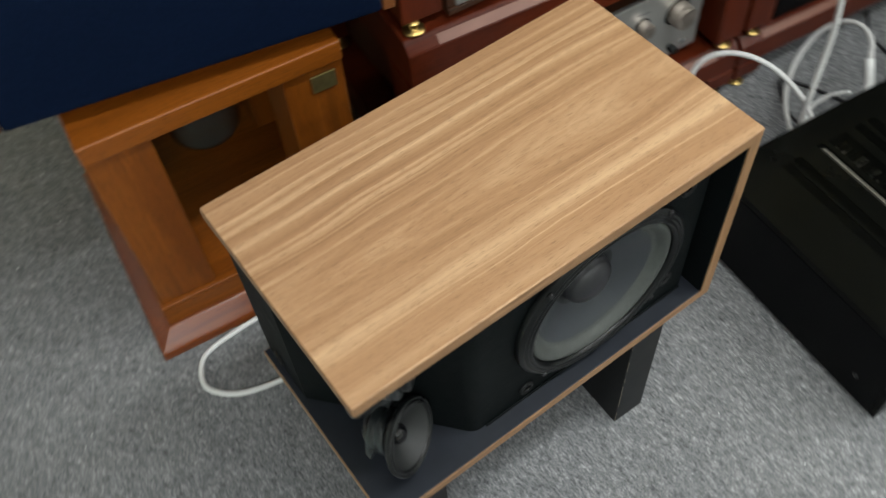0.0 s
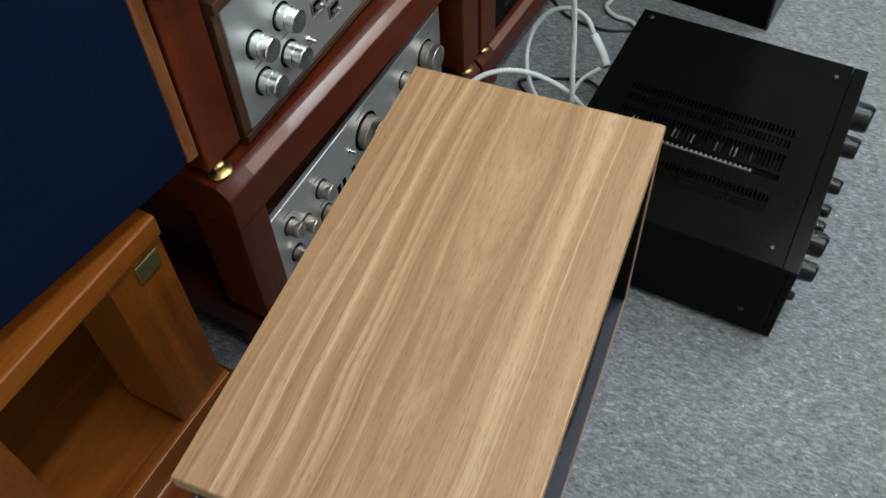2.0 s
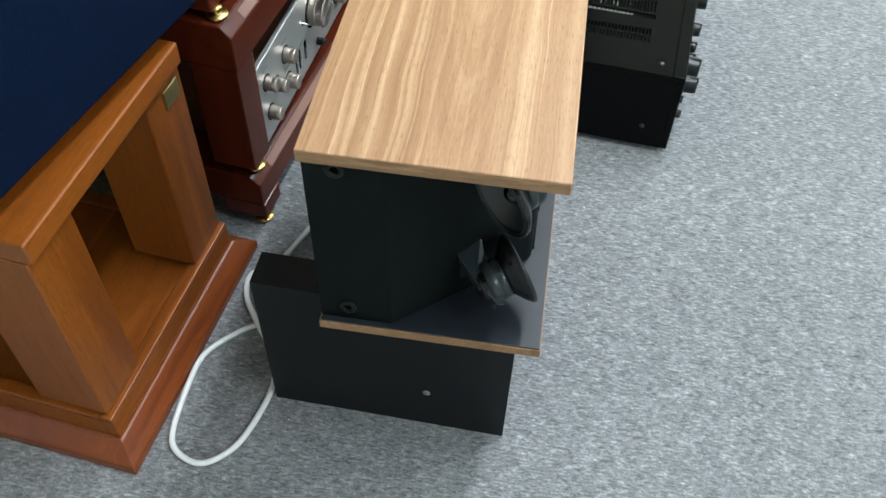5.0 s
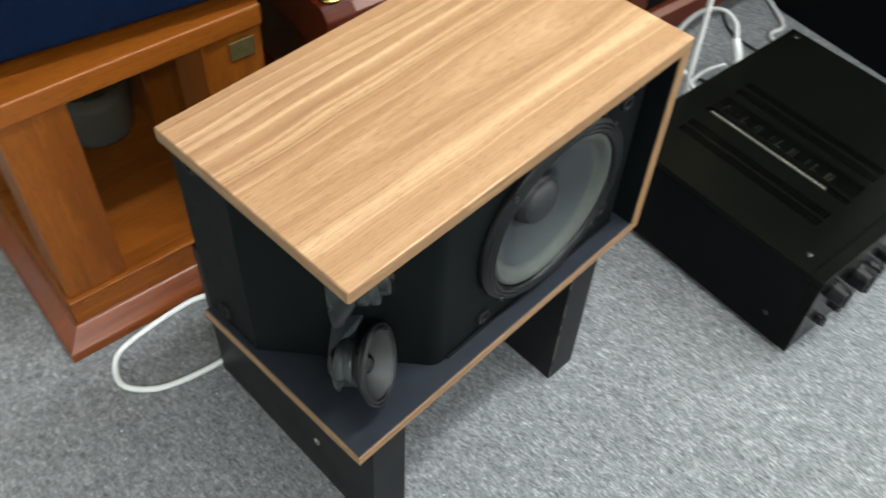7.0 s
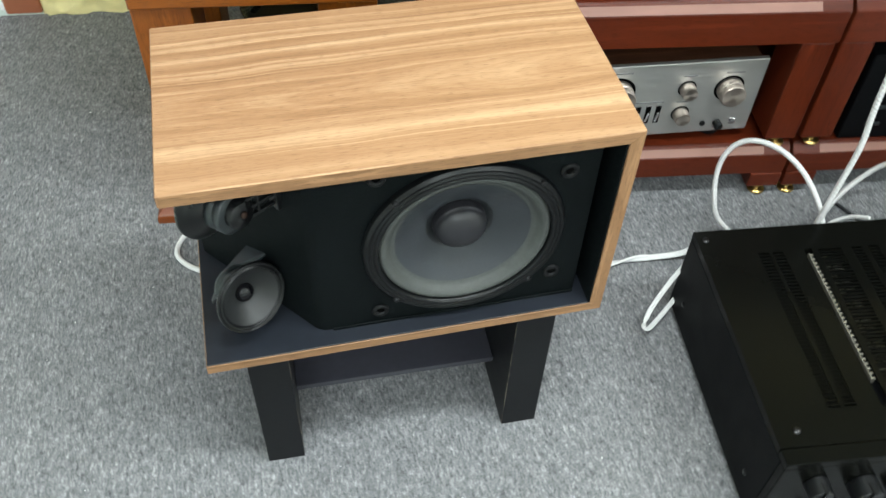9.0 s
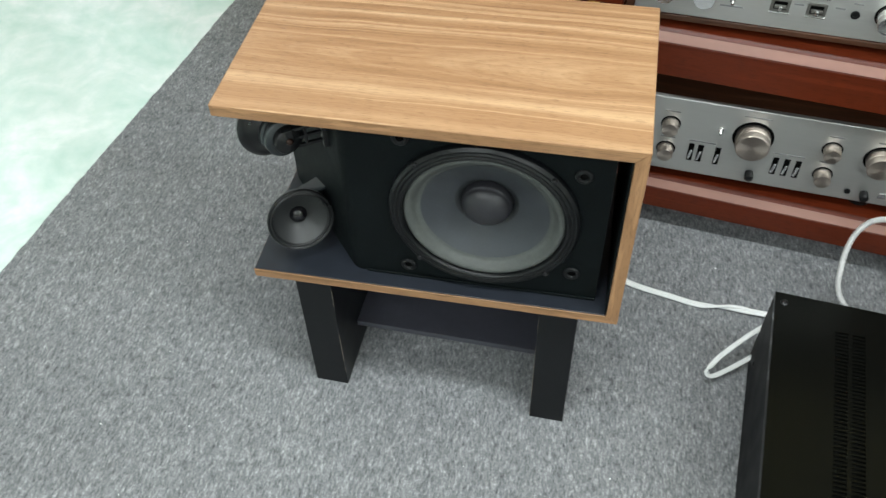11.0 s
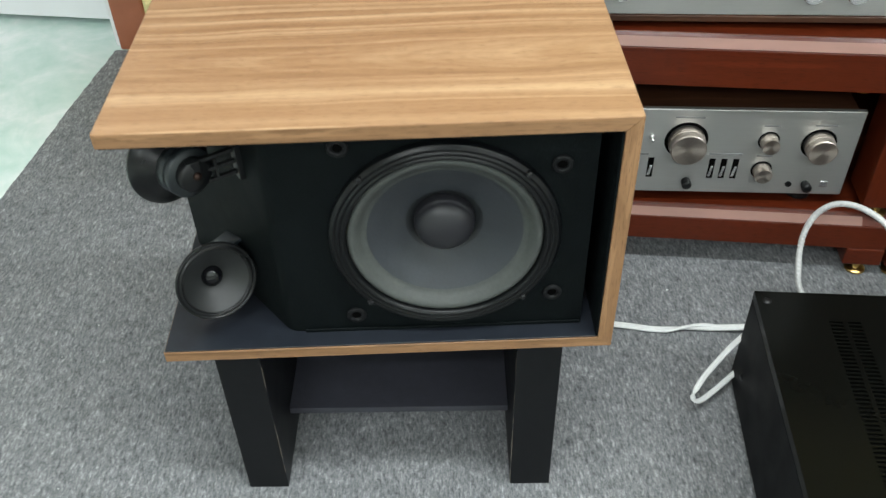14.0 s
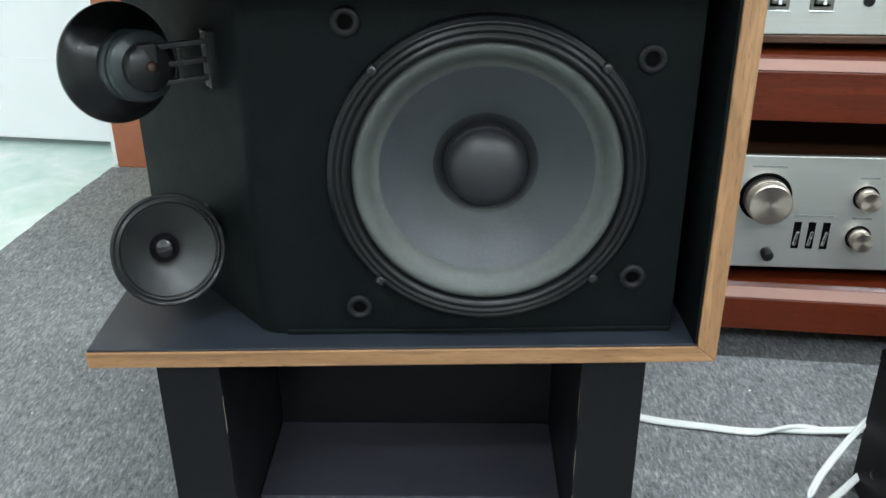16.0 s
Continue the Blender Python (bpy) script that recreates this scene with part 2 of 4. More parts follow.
M_RED_V = veneer("mahogany_lacquer_upright", (0.052, 0.0084, 0.0030), (0.083, 0.0136, 0.0044), (0.104, 0.0185, 0.0062), rough=0.32, freq=0.25, coat=0.10, along=2)
for lacquer in (M_RED, M_RED_V):
    lacquer.node_tree.nodes["Principled BSDF"].inputs["Specular IOR Level"].default_value = 0.22
M_BLACK = plain("black_vinyl", (0.0036, 0.0052, 0.0056), 0.55, vary=0.35, scale=420, relief=0.3, spec=0.07)
M_SLATE = plain("slate_black_panel", (0.013, 0.016, 0.022), 0.36, vary=0.2, scale=60, relief=0.03)
M_STAND = plain("black_laminate", (0.0052, 0.0058, 0.0068), 0.42, vary=0.25, scale=90, relief=0.05, spec=0.2)
M_SHELF = plain("dark_grey_laminate", (0.040, 0.041, 0.052), 0.32, vary=0.15, scale=90, relief=0.04)
M_SCUFF = plain("worn_board_edge", (0.26, 0.22, 0.17), 0.7, vary=0.5, scale=400)
M_PLASTIC = plain("black_plastic", (0.0050, 0.0056, 0.0060), 0.30, vary=0.15, scale=120, spec=0.3)
M_RUBBER = plain("black_rubber", (0.006, 0.0065, 0.007), 0.55, vary=0.15, scale=200, spec=0.2)
M_COPPER = plain("tarnished_copper", (0.045, 0.026, 0.020), 0.45, metal=0.8, vary=0.3, scale=200)
M_TWCONE = plain("tweeter_paper", (0.0110, 0.0122, 0.0125), 0.50, vary=0.2, scale=500, relief=0.1)
M_BRACKET = plain("satin_black_bracket", (0.0125, 0.0175, 0.0215), 0.32, vary=0.15, scale=150)
M_RING = plain("satin_black_driver_frame", (0.0030, 0.0036, 0.0040), 0.33, vary=0.15, scale=150, spec=0.26)
M_MAGNET = plain("grey_magnet_cover", (0.020, 0.025, 0.027), 0.30, metal=0.3, vary=0.15, scale=80)
M_DOME = plain("glossy_black_dome", (0.003, 0.003, 0.004), 0.10, vary=0.05, scale=50, spec=0.35)
M_SURROUND = plain("grey_foam_surround", (0.048, 0.053, 0.049), 0.6, vary=0.2, scale=220, relief=0.25)
M_CONE = plain("dark_grey_cone", (0.027, 0.031, 0.036), 0.40, vary=0.12, scale=350, relief=0.15)
M_CAP = plain("dust_cap", (0.0125, 0.0125, 0.0155), 0.46, vary=0.15, scale=300, relief=0.1)
M_NECK = plain("dark_cone_neck", (0.014, 0.016, 0.018), 0.5, vary=0.15, scale=300, relief=0.1)
M_SCREW = plain("dark_steel_screw", (0.05, 0.05, 0.052), 0.35, metal=0.9, vary=0.2, scale=300)
M_AMP = plain("black_steel_cover", (0.0031, 0.0034, 0.0028), 0.20, vary=0.06, scale=60, relief=0.01, spec=0.075)
M_AMPSIDE = plain("black_painted_steel", (0.0028, 0.0031, 0.0036), 0.45, vary=0.12, scale=200, relief=0.05, spec=0.07)
M_FIN = plain("bright_heatsink", (0.24, 0.23, 0.19), 0.5, metal=0.5, vary=0.2, scale=200)
M_VOID = plain("dark_inside", (0.003, 0.003, 0.003), 0.9, vary=0.1, spec=0.0)
M_ALU = plain("brushed_aluminium_face", (0.55, 0.55, 0.535), 0.42, metal=0.85, vary=0.07, scale=60, relief=0.02, stretch=(1, 40, 40))
M_KNOB = plain("turned_aluminium_knob", (0.45, 0.39, 0.345), 0.34, metal=0.95, vary=0.08, scale=300)
tan = M_KNOB.node_tree.nodes.new("ShaderNodeTangent")
tan.direction_type, tan.axis = "RADIAL", "Y"
M_KNOB.node_tree.links.new(tan.outputs[0], M_KNOB.node_tree.nodes["Principled BSDF"].inputs["Tangent"])
M_KNOB.node_tree.nodes["Principled BSDF"].inputs["Anisotropic"].default_value = 0.85
M_KNOB2 = plain("chrome_knob", (0.80, 0.80, 0.80), 0.2, metal=0.95, vary=0.06, scale=300)
M_PLATE = plain("grey_metal_plate", (0.17, 0.165, 0.15), 0.4, metal=0.7, vary=0.1, scale=200)
M_INK = plain("grey_print", (0.16, 0.16, 0.16), 0.6, vary=0.1)
M_BRASS = plain("polished_brass", (0.62, 0.43, 0.15), 0.30, metal=1.0, vary=0.12, scale=120)
M_CABLE = plain("white_cable_sheath", (0.74, 0.75, 0.74), 0.45, vary=0.07, scale=250, relief=0.1)
M_BRAID = plain("white_braided_cable", (0.60, 0.60, 0.59), 0.55, vary=0.15, scale=700, relief=0.3)
M_BLACKCABLE = plain("black_cable_sheath", (0.015, 0.015, 0.017), 0.45, vary=0.1)
M_REDPLUG = plain("red_plastic", (0.55, 0.02, 0.02), 0.4, vary=0.1)
M_DOORW = plain("white_door_paint", (0.80, 0.80, 0.82), 0.35, vary=0.03, scale=8)
M_RUST = plain("terracotta_paint", (0.36, 0.12, 0.06), 0.5, vary=0.12, scale=25, relief=0.05)
M_WALL = plain("white_wall_paint", (0.78, 0.78, 0.75), 0.8, vary=0.04, scale=12, relief=0.05)
M_CEIL = plain("white_ceiling_paint", (0.8, 0.8, 0.8), 0.85, vary=0.03, scale=10)
M_STONE = plain("pale_yellow_stone", (0.88, 0.77, 0.38), 0.8, vary=0.12, scale=45, relief=0.35)
M_MORTAR = plain("yellow_joint", (0.62, 0.51, 0.22), 0.9, vary=0.2, scale=60)
M_GLASSGREY = plain("grey_green_plastic", (0.42, 0.47, 0.43), 0.2, vary=0.15, scale=20)
M_GLASSGREY.node_tree.nodes["Principled BSDF"].inputs["Transmission Weight"].default_value = 0.8
M_LABELBRASS = plain("aged_brass_plate", (0.30, 0.24, 0.10), 0.35, metal=0.8, vary=0.35, scale=60)


def carpet_material():
    m, nt, b = nodes_of("grey_loop_carpet")
    vec = coords(nt)
    tuft = noise_of(nt, vec, 300, 3, 0.7)
    fleck = noise_of(nt, coords(nt, (300, 100, 200), (0, 0, 0.1)), 1.0, 3, 0.65, 0.5)
    loop = noise_of(nt, coords(nt, (150, 62, 100), (0, 0, -0.12)), 1.0, 3, 0.6, 0.6)
    clump = noise_of(nt, coords(nt, (46, 30, 40)), 1.0, 3, 0.6)
    broad = noise_of(nt, vec, 2.5, 3, 0.5)
    v = math_node(nt, "ADD", math_node(nt, "MULTIPLY", tuft, 0.20), math_node(nt, "MULTIPLY", fleck, 0.38))
    v = math_node(nt, "ADD", v, math_node(nt, "MULTIPLY", loop, 0.22))
    v = math_node(nt, "ADD", v, math_node(nt, "MULTIPLY", clump, 0.13))
    v = math_node(nt, "ADD", v, math_node(nt, "MULTIPLY", broad, 0.07))
    col = ramp(nt, v, [(0.38, (0.066, 0.069, 0.074)), (0.46, (0.145, 0.150, 0.156)), (0.53, (0.222, 0.228, 0.233)), (0.58, (0.32, 0.325, 0.33)), (0.65, (0.52, 0.525, 0.53))])
    nt.links.new(col, b.inputs["Base Color"])
    b.inputs["Roughness"].default_value = 0.95
    b.inputs["Specular IOR Level"].default_value = 0.1
    b.inputs["Sheen Weight"].default_value = 0.15
    bump(nt, b, v, 0.9, 0.004)
    return m


def tile_material():
    m, nt, b = nodes_of("mint_marbled_vinyl")
    vec = coords(nt)
    blot = noise_of(nt, vec, 7, 5, 0.6, 0.8)
    fine = noise_of(nt, vec, 28, 4, 0.6)
    v = math_node(nt, "ADD", math_node(nt, "MULTIPLY", blot, 0.7), math_node(nt, "MULTIPLY", fine, 0.3))
    col = ramp(nt, v, [(0.36, (0.54, 0.71, 0.64)), (0.5, (0.66, 0.78, 0.73)), (0.64, (0.82, 0.87, 0.85))])
    nt.links.new(col, b.inputs["Base Color"])
    b.inputs["Roughness"].default_value = 0.22
    bump(nt, b, fine, 0.03, 0.001)
    return m


def fabric_material():
    m, nt, b = nodes_of("navy_grille_cloth")
    vec = coords(nt)
    weave = add(nt, "ShaderNodeTexVoronoi", Scale=700.0)
    nt.links.new(vec, weave.inputs["Vector"])
    broad = noise_of(nt, vec, 4, 3)
    fine = noise_of(nt, vec, 240, 3)
    v = math_node(nt, "ADD", math_node(nt, "MULTIPLY", broad, 0.5), math_node(nt, "MULTIPLY", fine, 0.5))
    nt.links.new(ramp(nt, v, [(0.35, (0.0023, 0.0062, 0.0195)), (0.65, (0.0036, 0.0090, 0.027))]), b.inputs["Base Color"])
    b.inputs["Roughness"].default_value = 0.9
    b.inputs["Specular IOR Level"].default_value = 0.04
    bump(nt, b, weave.outputs[0], 0.4, 0.0008)
    return m


M_CARPET, M_TILE, M_CLOTH = carpet_material(), tile_material(), fabric_material()


def lamp_material():
    m, nt, b = nodes_of("lamp_diffuser")
    b.inputs["Base Color"].default_value = (0.9, 0.9, 0.9, 1)
    b.inputs["Emission Color"].default_value = (1, 0.98, 0.95, 1)
    b.inputs["Emission Strength"].default_value = 6.0
    return m


M_LAMP = lamp_material()


# ---- building helpers ----
def linked(name, bm, mat, smooth=False):
    me = bpy.data.meshes.new(name)
    bmesh.ops.recalc_face_normals(bm, faces=bm.faces)
    bm.to_mesh(me)
    bm.free()
    for p in me.polygons:
        p.use_smooth = smooth
    me.materials.append(mat)
    return new(name, me)


def part(name, bm, mat, parent=None, label="", smooth=False):
    ob = linked(name, bm, mat, smooth)
    ob.parent = parent
    return tagged(ob, label)


def thing(name, label, category, m=None, group="", kind=""):
    ob = new(name)
    ob.empty_display_size = 0.05
    ob.matrix_basis = m or Matrix()
    return tagged(ob, label, category, group, kind)


def box(x0, x1, y0, y1, z0, z1, r=0.0, bm=None, seg=2):
    own = bm is None
    b = bmesh.new()
    bmesh.ops.create_cube(b, size=1)
    bmesh.ops.scale(b, vec=(x1 - x0, y1 - y0, z1 - z0), verts=b.verts)
    bmesh.ops.translate(b, vec=((x0 + x1) / 2, (y0 + y1) / 2, (z0 + z1) / 2), verts=b.verts)
    if r:
        bmesh.ops.bevel(b, geom=b.edges[:], offset=r, segments=seg, affect="EDGES", profile=0.5)
    if own:
        return b
    me = bpy.data.meshes.new("tmp")
    b.to_mesh(me)
    b.free()
    bm.from_mesh(me)
    bpy.data.meshes.remove(me)
    return bm


def lathe(profile, n=48, m=None):
    """Turns (radius, height) pairs round z; m places the result."""
    bm = bmesh.new()
    rings = []
    for r, h in profile:
        if r < 1e-6:
            rings.append([bm.verts.new((0, 0, h))])
        else:
            rings.append([bm.verts.new((r * math.cos(2 * math.pi * i / n), r * math.sin(2 * math.pi * i / n), h)) for i in range(n)])
    for a, b in zip(rings, rings[1:]):
        for i in range(n):
            j = (i + 1) % n
            if len(a) == 1 and len(b) > 1:
                bm.faces.new((a[0], b[i], b[j]))
            elif len(b) == 1 and len(a) > 1:
                bm.faces.new((a[i], b[0], a[j]))
            elif len(a) > 1:
                bm.faces.new((a[i], b[i], b[j], a[j]))
    if m is not None:
        bm.transform(m)
    return bm


def prism(points, z0, z1, r=0.0):
    bm = bmesh.new()
    low = [bm.verts.new((x, y, z0)) for x, y in points]
    high = [bm.verts.new((x, y, z1)) for x, y in points]
    bm.faces.new(low[::-1])
    bm.faces.new(high)
    for i in range(len(points)):
        j = (i + 1) % len(points)
        bm.faces.new((low[i], low[j], high[j], high[i]))
    if r:
        bmesh.ops.bevel(bm, geom=bm.edges[:], offset=r, segments=2, affect="EDGES", profile=0.5)
    return bm


def tube(points, radius, flat=1.0, n=10, steps=10):
    """A round or flattened cable through points, as a smooth mesh."""
    pts = [Vector(p) for p in points]
    path = []
    for i in range(len(pts) - 1):
        p0, p1, p2, p3 = pts[max(i - 1, 0)], pts[i], pts[i + 1], pts[min(i + 2, len(pts) - 1)]
        for k in range(steps):
            t = k / steps
            path.append(0.5 * ((2 * p1) + (p2 - p0) * t + (2 * p0 - 5 * p1 + 4 * p2 - p3) * t * t + (3 * p1 - p0 - 3 * p2 + p3) * t ** 3))
    path.append(pts[-1])
    bm = bmesh.new()
    rings = []
    for i, p in enumerate(path):
        d = (path[min(i + 1, len(path) - 1)] - path[max(i - 1, 0)]).normalized()
        side = d.cross(Vector((0, 0, 1)))
        side = side.normalized() if side.length > 1e-4 else Vector((1, 0, 0))
        up = side.cross(d).normalized()
        rings.append([bm.verts.new(p + side * radius * math.cos(a) + up * radius * flat * math.sin(a)) for a in (2 * math.pi * k / n for k in range(n))])
    for a, b in zip(rings, rings[1:]):
        for k in range(n):
            bm.faces.new((a[k], a[(k + 1) % n], b[(k + 1) % n], b[k]))
    bm.faces.new(rings[0][::-1])
    bm.faces.new(rings[-1])
    return bm


FRONT = Matrix.Rotation(radians(90), 4, "X")      # z of a lathe becomes -y


def facing(x, y, z, yaw=0.0, tilt=0.0):
    """Places a lathe so that its axis points to -y, turned by yaw and raised by tilt degrees."""
    return Matrix.Translation((x, y, z)) @ Matrix.Rotation(radians(yaw), 4, "Z") @ Matrix.Rotation(radians(-tilt), 4, "X") @ FRONT


# ---- the room ----
WALL_ANGLE = -6.0


def room():
    bm = box(-2.6, 4.4, -5.0, 1.75, -0.10, -0.004)
    tagged(linked("floor", bm, M_TILE), "pale mint marbled vinyl floor with glossy surface", "floor", kind="structure")
    edge = [(-0.385, 1.135), (-0.405, 1.02), (-0.423, 0.91), (-0.452, 0.70), (-0.488, 0.47), (-0.513, 0.31), (-0.537, 0.144), (-0.60, -0.3), (-0.97, -2.7)]
    rng = random.Random(4)
    fine = []
    for (xa, ya), (xb, yb) in zip(edge, edge[1:]):
        n = 14
        for k in range(n):
            t = k / n
            fine.append((xa + (xb - xa) * t + rng.uniform(-0.0011, 0.0011), ya + (yb - ya) * t))
    fine.append(edge[-1])
    bm = prism(fine + [(4.2, -2.7), (4.2, 0.66)], -0.0039, 0.0)
    tagged(linked("carpet", bm, M_CARPET), "grey flecked loop-pile carpet with worn cut edge", "carpet", kind="structure")
    m = Matrix.Translation((-0.305, 1.137, 0)) @ Matrix.Rotation(radians(WALL_ANGLE), 4, "Z")
    wall = tagged(linked("wall_north", box(0, 4.7, 0.02, 0.14, -0.004, CEIL), M_MORTAR), "wall clad in pale yellow split-face stone", "wall", kind="structure")
    wall.matrix_basis = m
    left = tagged(linked("wall_north_door", box(-2.4, -1.02, 0.02, 0.14, -0.004, CEIL), M_WALL), "plain white painted wall beside the door", "wall", kind="structure")
    left.matrix_basis = m
    over = tagged(linked("wall_over_door", box(-1.02, 0.0, 0.02, 0.14, 2.1, CEIL), M_WALL), "plain white wall above the door", "wall", kind="structure")
    over.matrix_basis = m
    for name, dims in (("wall_west", (-2.7, -2.6, -5.1, 1.8)), ("wall_east", (4.4, 4.5, -5.1, 1.8)), ("wall_south", (-2.6, 4.4, -5.1, -5.0))):
        tagged(linked(name, box(*dims, -0.1, CEIL), M_WALL), "plain white painted room wall", "wall", kind="structure")
    tagged(linked("ceiling", box(-2.7, 4.5, -5.1, 1.9, CEIL, CEIL + 0.1), M_CEIL), "plain white ceiling", "ceiling", kind="structure")
    # door
    door = thing("door_1", "white panelled door set in a terracotta painted frame", "door", m, kind="structure")
    part("door_post", box(-0.072, 0.0, -0.002, 0.15, -0.004, 2.1, 0.004), M_RUST, door, "terracotta painted door post")
    part("door_lining", box(-0.086, -0.073, 0.012, 0.15, -0.004, 2.1, 0.003), M_DOORW, door, "white door lining")
    part("door_post", box(-1.02, -0.95, -0.002, 0.15, -0.004, 2.1, 0.004), M_RUST, door, "terracotta painted door post")
    leaf = Matrix.Translation((-0.088, 0.105, 0)) @ Matrix.Rotation(radians(-4.0), 4, "Z")
    bm = box(-0.86, -0.01, 0, 0.035, 0.012, 2.06, 0.003)
    bm.transform(leaf)
    part("door_leaf", bm, M_DOORW, door)
    bm = box(-0.86, -0.01, -0.004, 0.0, 0.012, 0.185, 0.002)
    bm.transform(leaf)
    part("kick_rail", bm, M_DOORW, door)


def lights():
    proto = None
    for i, (x, y) in enumerate(LAMPS):
        m = pose(x, y, CEIL, 0, 0, WALL_ANGLE)
        if proto is None:
            proto = thing("ceiling_light", "long white fluorescent batten light, switched on", "ceiling light", m, group="ceiling lights")
            part("frame", box(-0.63, 0.63, -0.075, 0.075, -0.03, -0.001, 0.004), M_DOORW, proto)
            part("diffuser", box(-0.61, 0.61, -0.06, 0.06, -0.036, -0.0305), M_LAMP, proto)
        else:
            copy_thing(proto, m)
        data = bpy.data.lights.new("batten_light", "AREA")
        data.shape, data.size, data.size_y, data.energy, data.color = "RECTANGLE", 1.2, 0.11, LAMP_WATTS, (0.93, 1.0, 1.03)
        lamp = new("batten_light", data)
        lamp.matrix_basis = m @ pose(0, 0, -0.04)


# ---- the bookshelf speaker ----
def woofer(parent, x, y, z):
    w = new("woofer")
    w.parent, w.matrix_basis = parent, Matrix.Translation((x, y, z)) @ FRONT @ Matrix.Scale(1.012, 4)
    part("frame_ring", lathe([(0.0902, -0.001), (0.0906, 0.0070), (0.0925, 0.0106), (0.0948, 0.0108), (0.0956, 0.0088), (0.0966, 0.0088), (0.0975, 0.0104), (0.0992, 0.0104), (0.1000, 0.0084), (0.1010, 0.0084), (0.1018, 0.0096), (0.1034, 0.0092), (0.1042, 0.0074), (0.1054, 0.0070), (0.1064, 0.0056), (0.1068, 0.0)], 72), M_RING, w, "satin black ribbed driver frame", True)
    roll = [(0.0908, 0.0005), (0.0906, 0.0030), (0.0895, 0.0054), (0.0876, 0.0067), (0.0854, 0.0066), (0.0830, 0.0052), (0.0806, 0.0028), (0.0784, 0.0000), (0.0764, -0.0022), (0.0742, -0.0032), (0.0712, -0.0046)]
    part("surround", lathe(roll, 72), M_SURROUND, w, "grey rolled foam surround", True)
    cone = [(0.0722, -0.0038), (0.0705, -0.0048), (0.060, -0.0108), (0.048, -0.0168), (0.0362, -0.0215)]
    part("cone", lathe(cone, 72), M_CONE, w, "dark grey paper cone", True)
    part("cone_neck", lathe([(0.0364, -0.0214), (0.033, -0.0232), (0.0285, -0.0268)], 72), M_NECK, w, "darker cone neck", True)
    cap = [(0.0288, -0.0264), (0.0286, -0.0180), (0.0280, -0.0164)] + [(0.0275 * math.cos(a), -0.0160 + 0.0150 * math.sin(a)) for a in (math.pi / 2 * k / 8 for k in range(9))]
    part("dust_cap", lathe(cap, 48), M_CAP, w, "black domed dust cap", True)
    for sx in (-1, 1):
        for sz in (-1, 1):
            screw = lathe([(0.0, 0.0072), (0.0018, 0.0072), (0.0030, 0.0066), (0.0036, 0.0048), (0.0036, 0.0040)], 16)
            box(-0.0026, 0.0026, -0.0005, 0.0005, 0.0070, 0.0075, bm=screw)
            box(-0.0005, 0.0005, -0.0026, 0.0026, 0.0070, 0.0075, bm=screw)
            screw.transform(Matrix.Translation((sx * 0.0733, sz * 0.0733, 0.0036)))
            part("screw", screw, M_SCREW, w)


def grommet(parent, m):
    g = part("grommet", lathe([(0.0042, -0.004), (0.0046, 0.0012), (0.0058, 0.0026), (0.0088, 0.0024), (0.0096, 0.0012), (0.0098, 0.0)], 28, m), M_RUBBER, parent, "black rubber grille socket", True)
    part("socket_hole", lathe([(0.0, 0.0004), (0.0044, 0.0004)], 20, m), M_VOID, g)


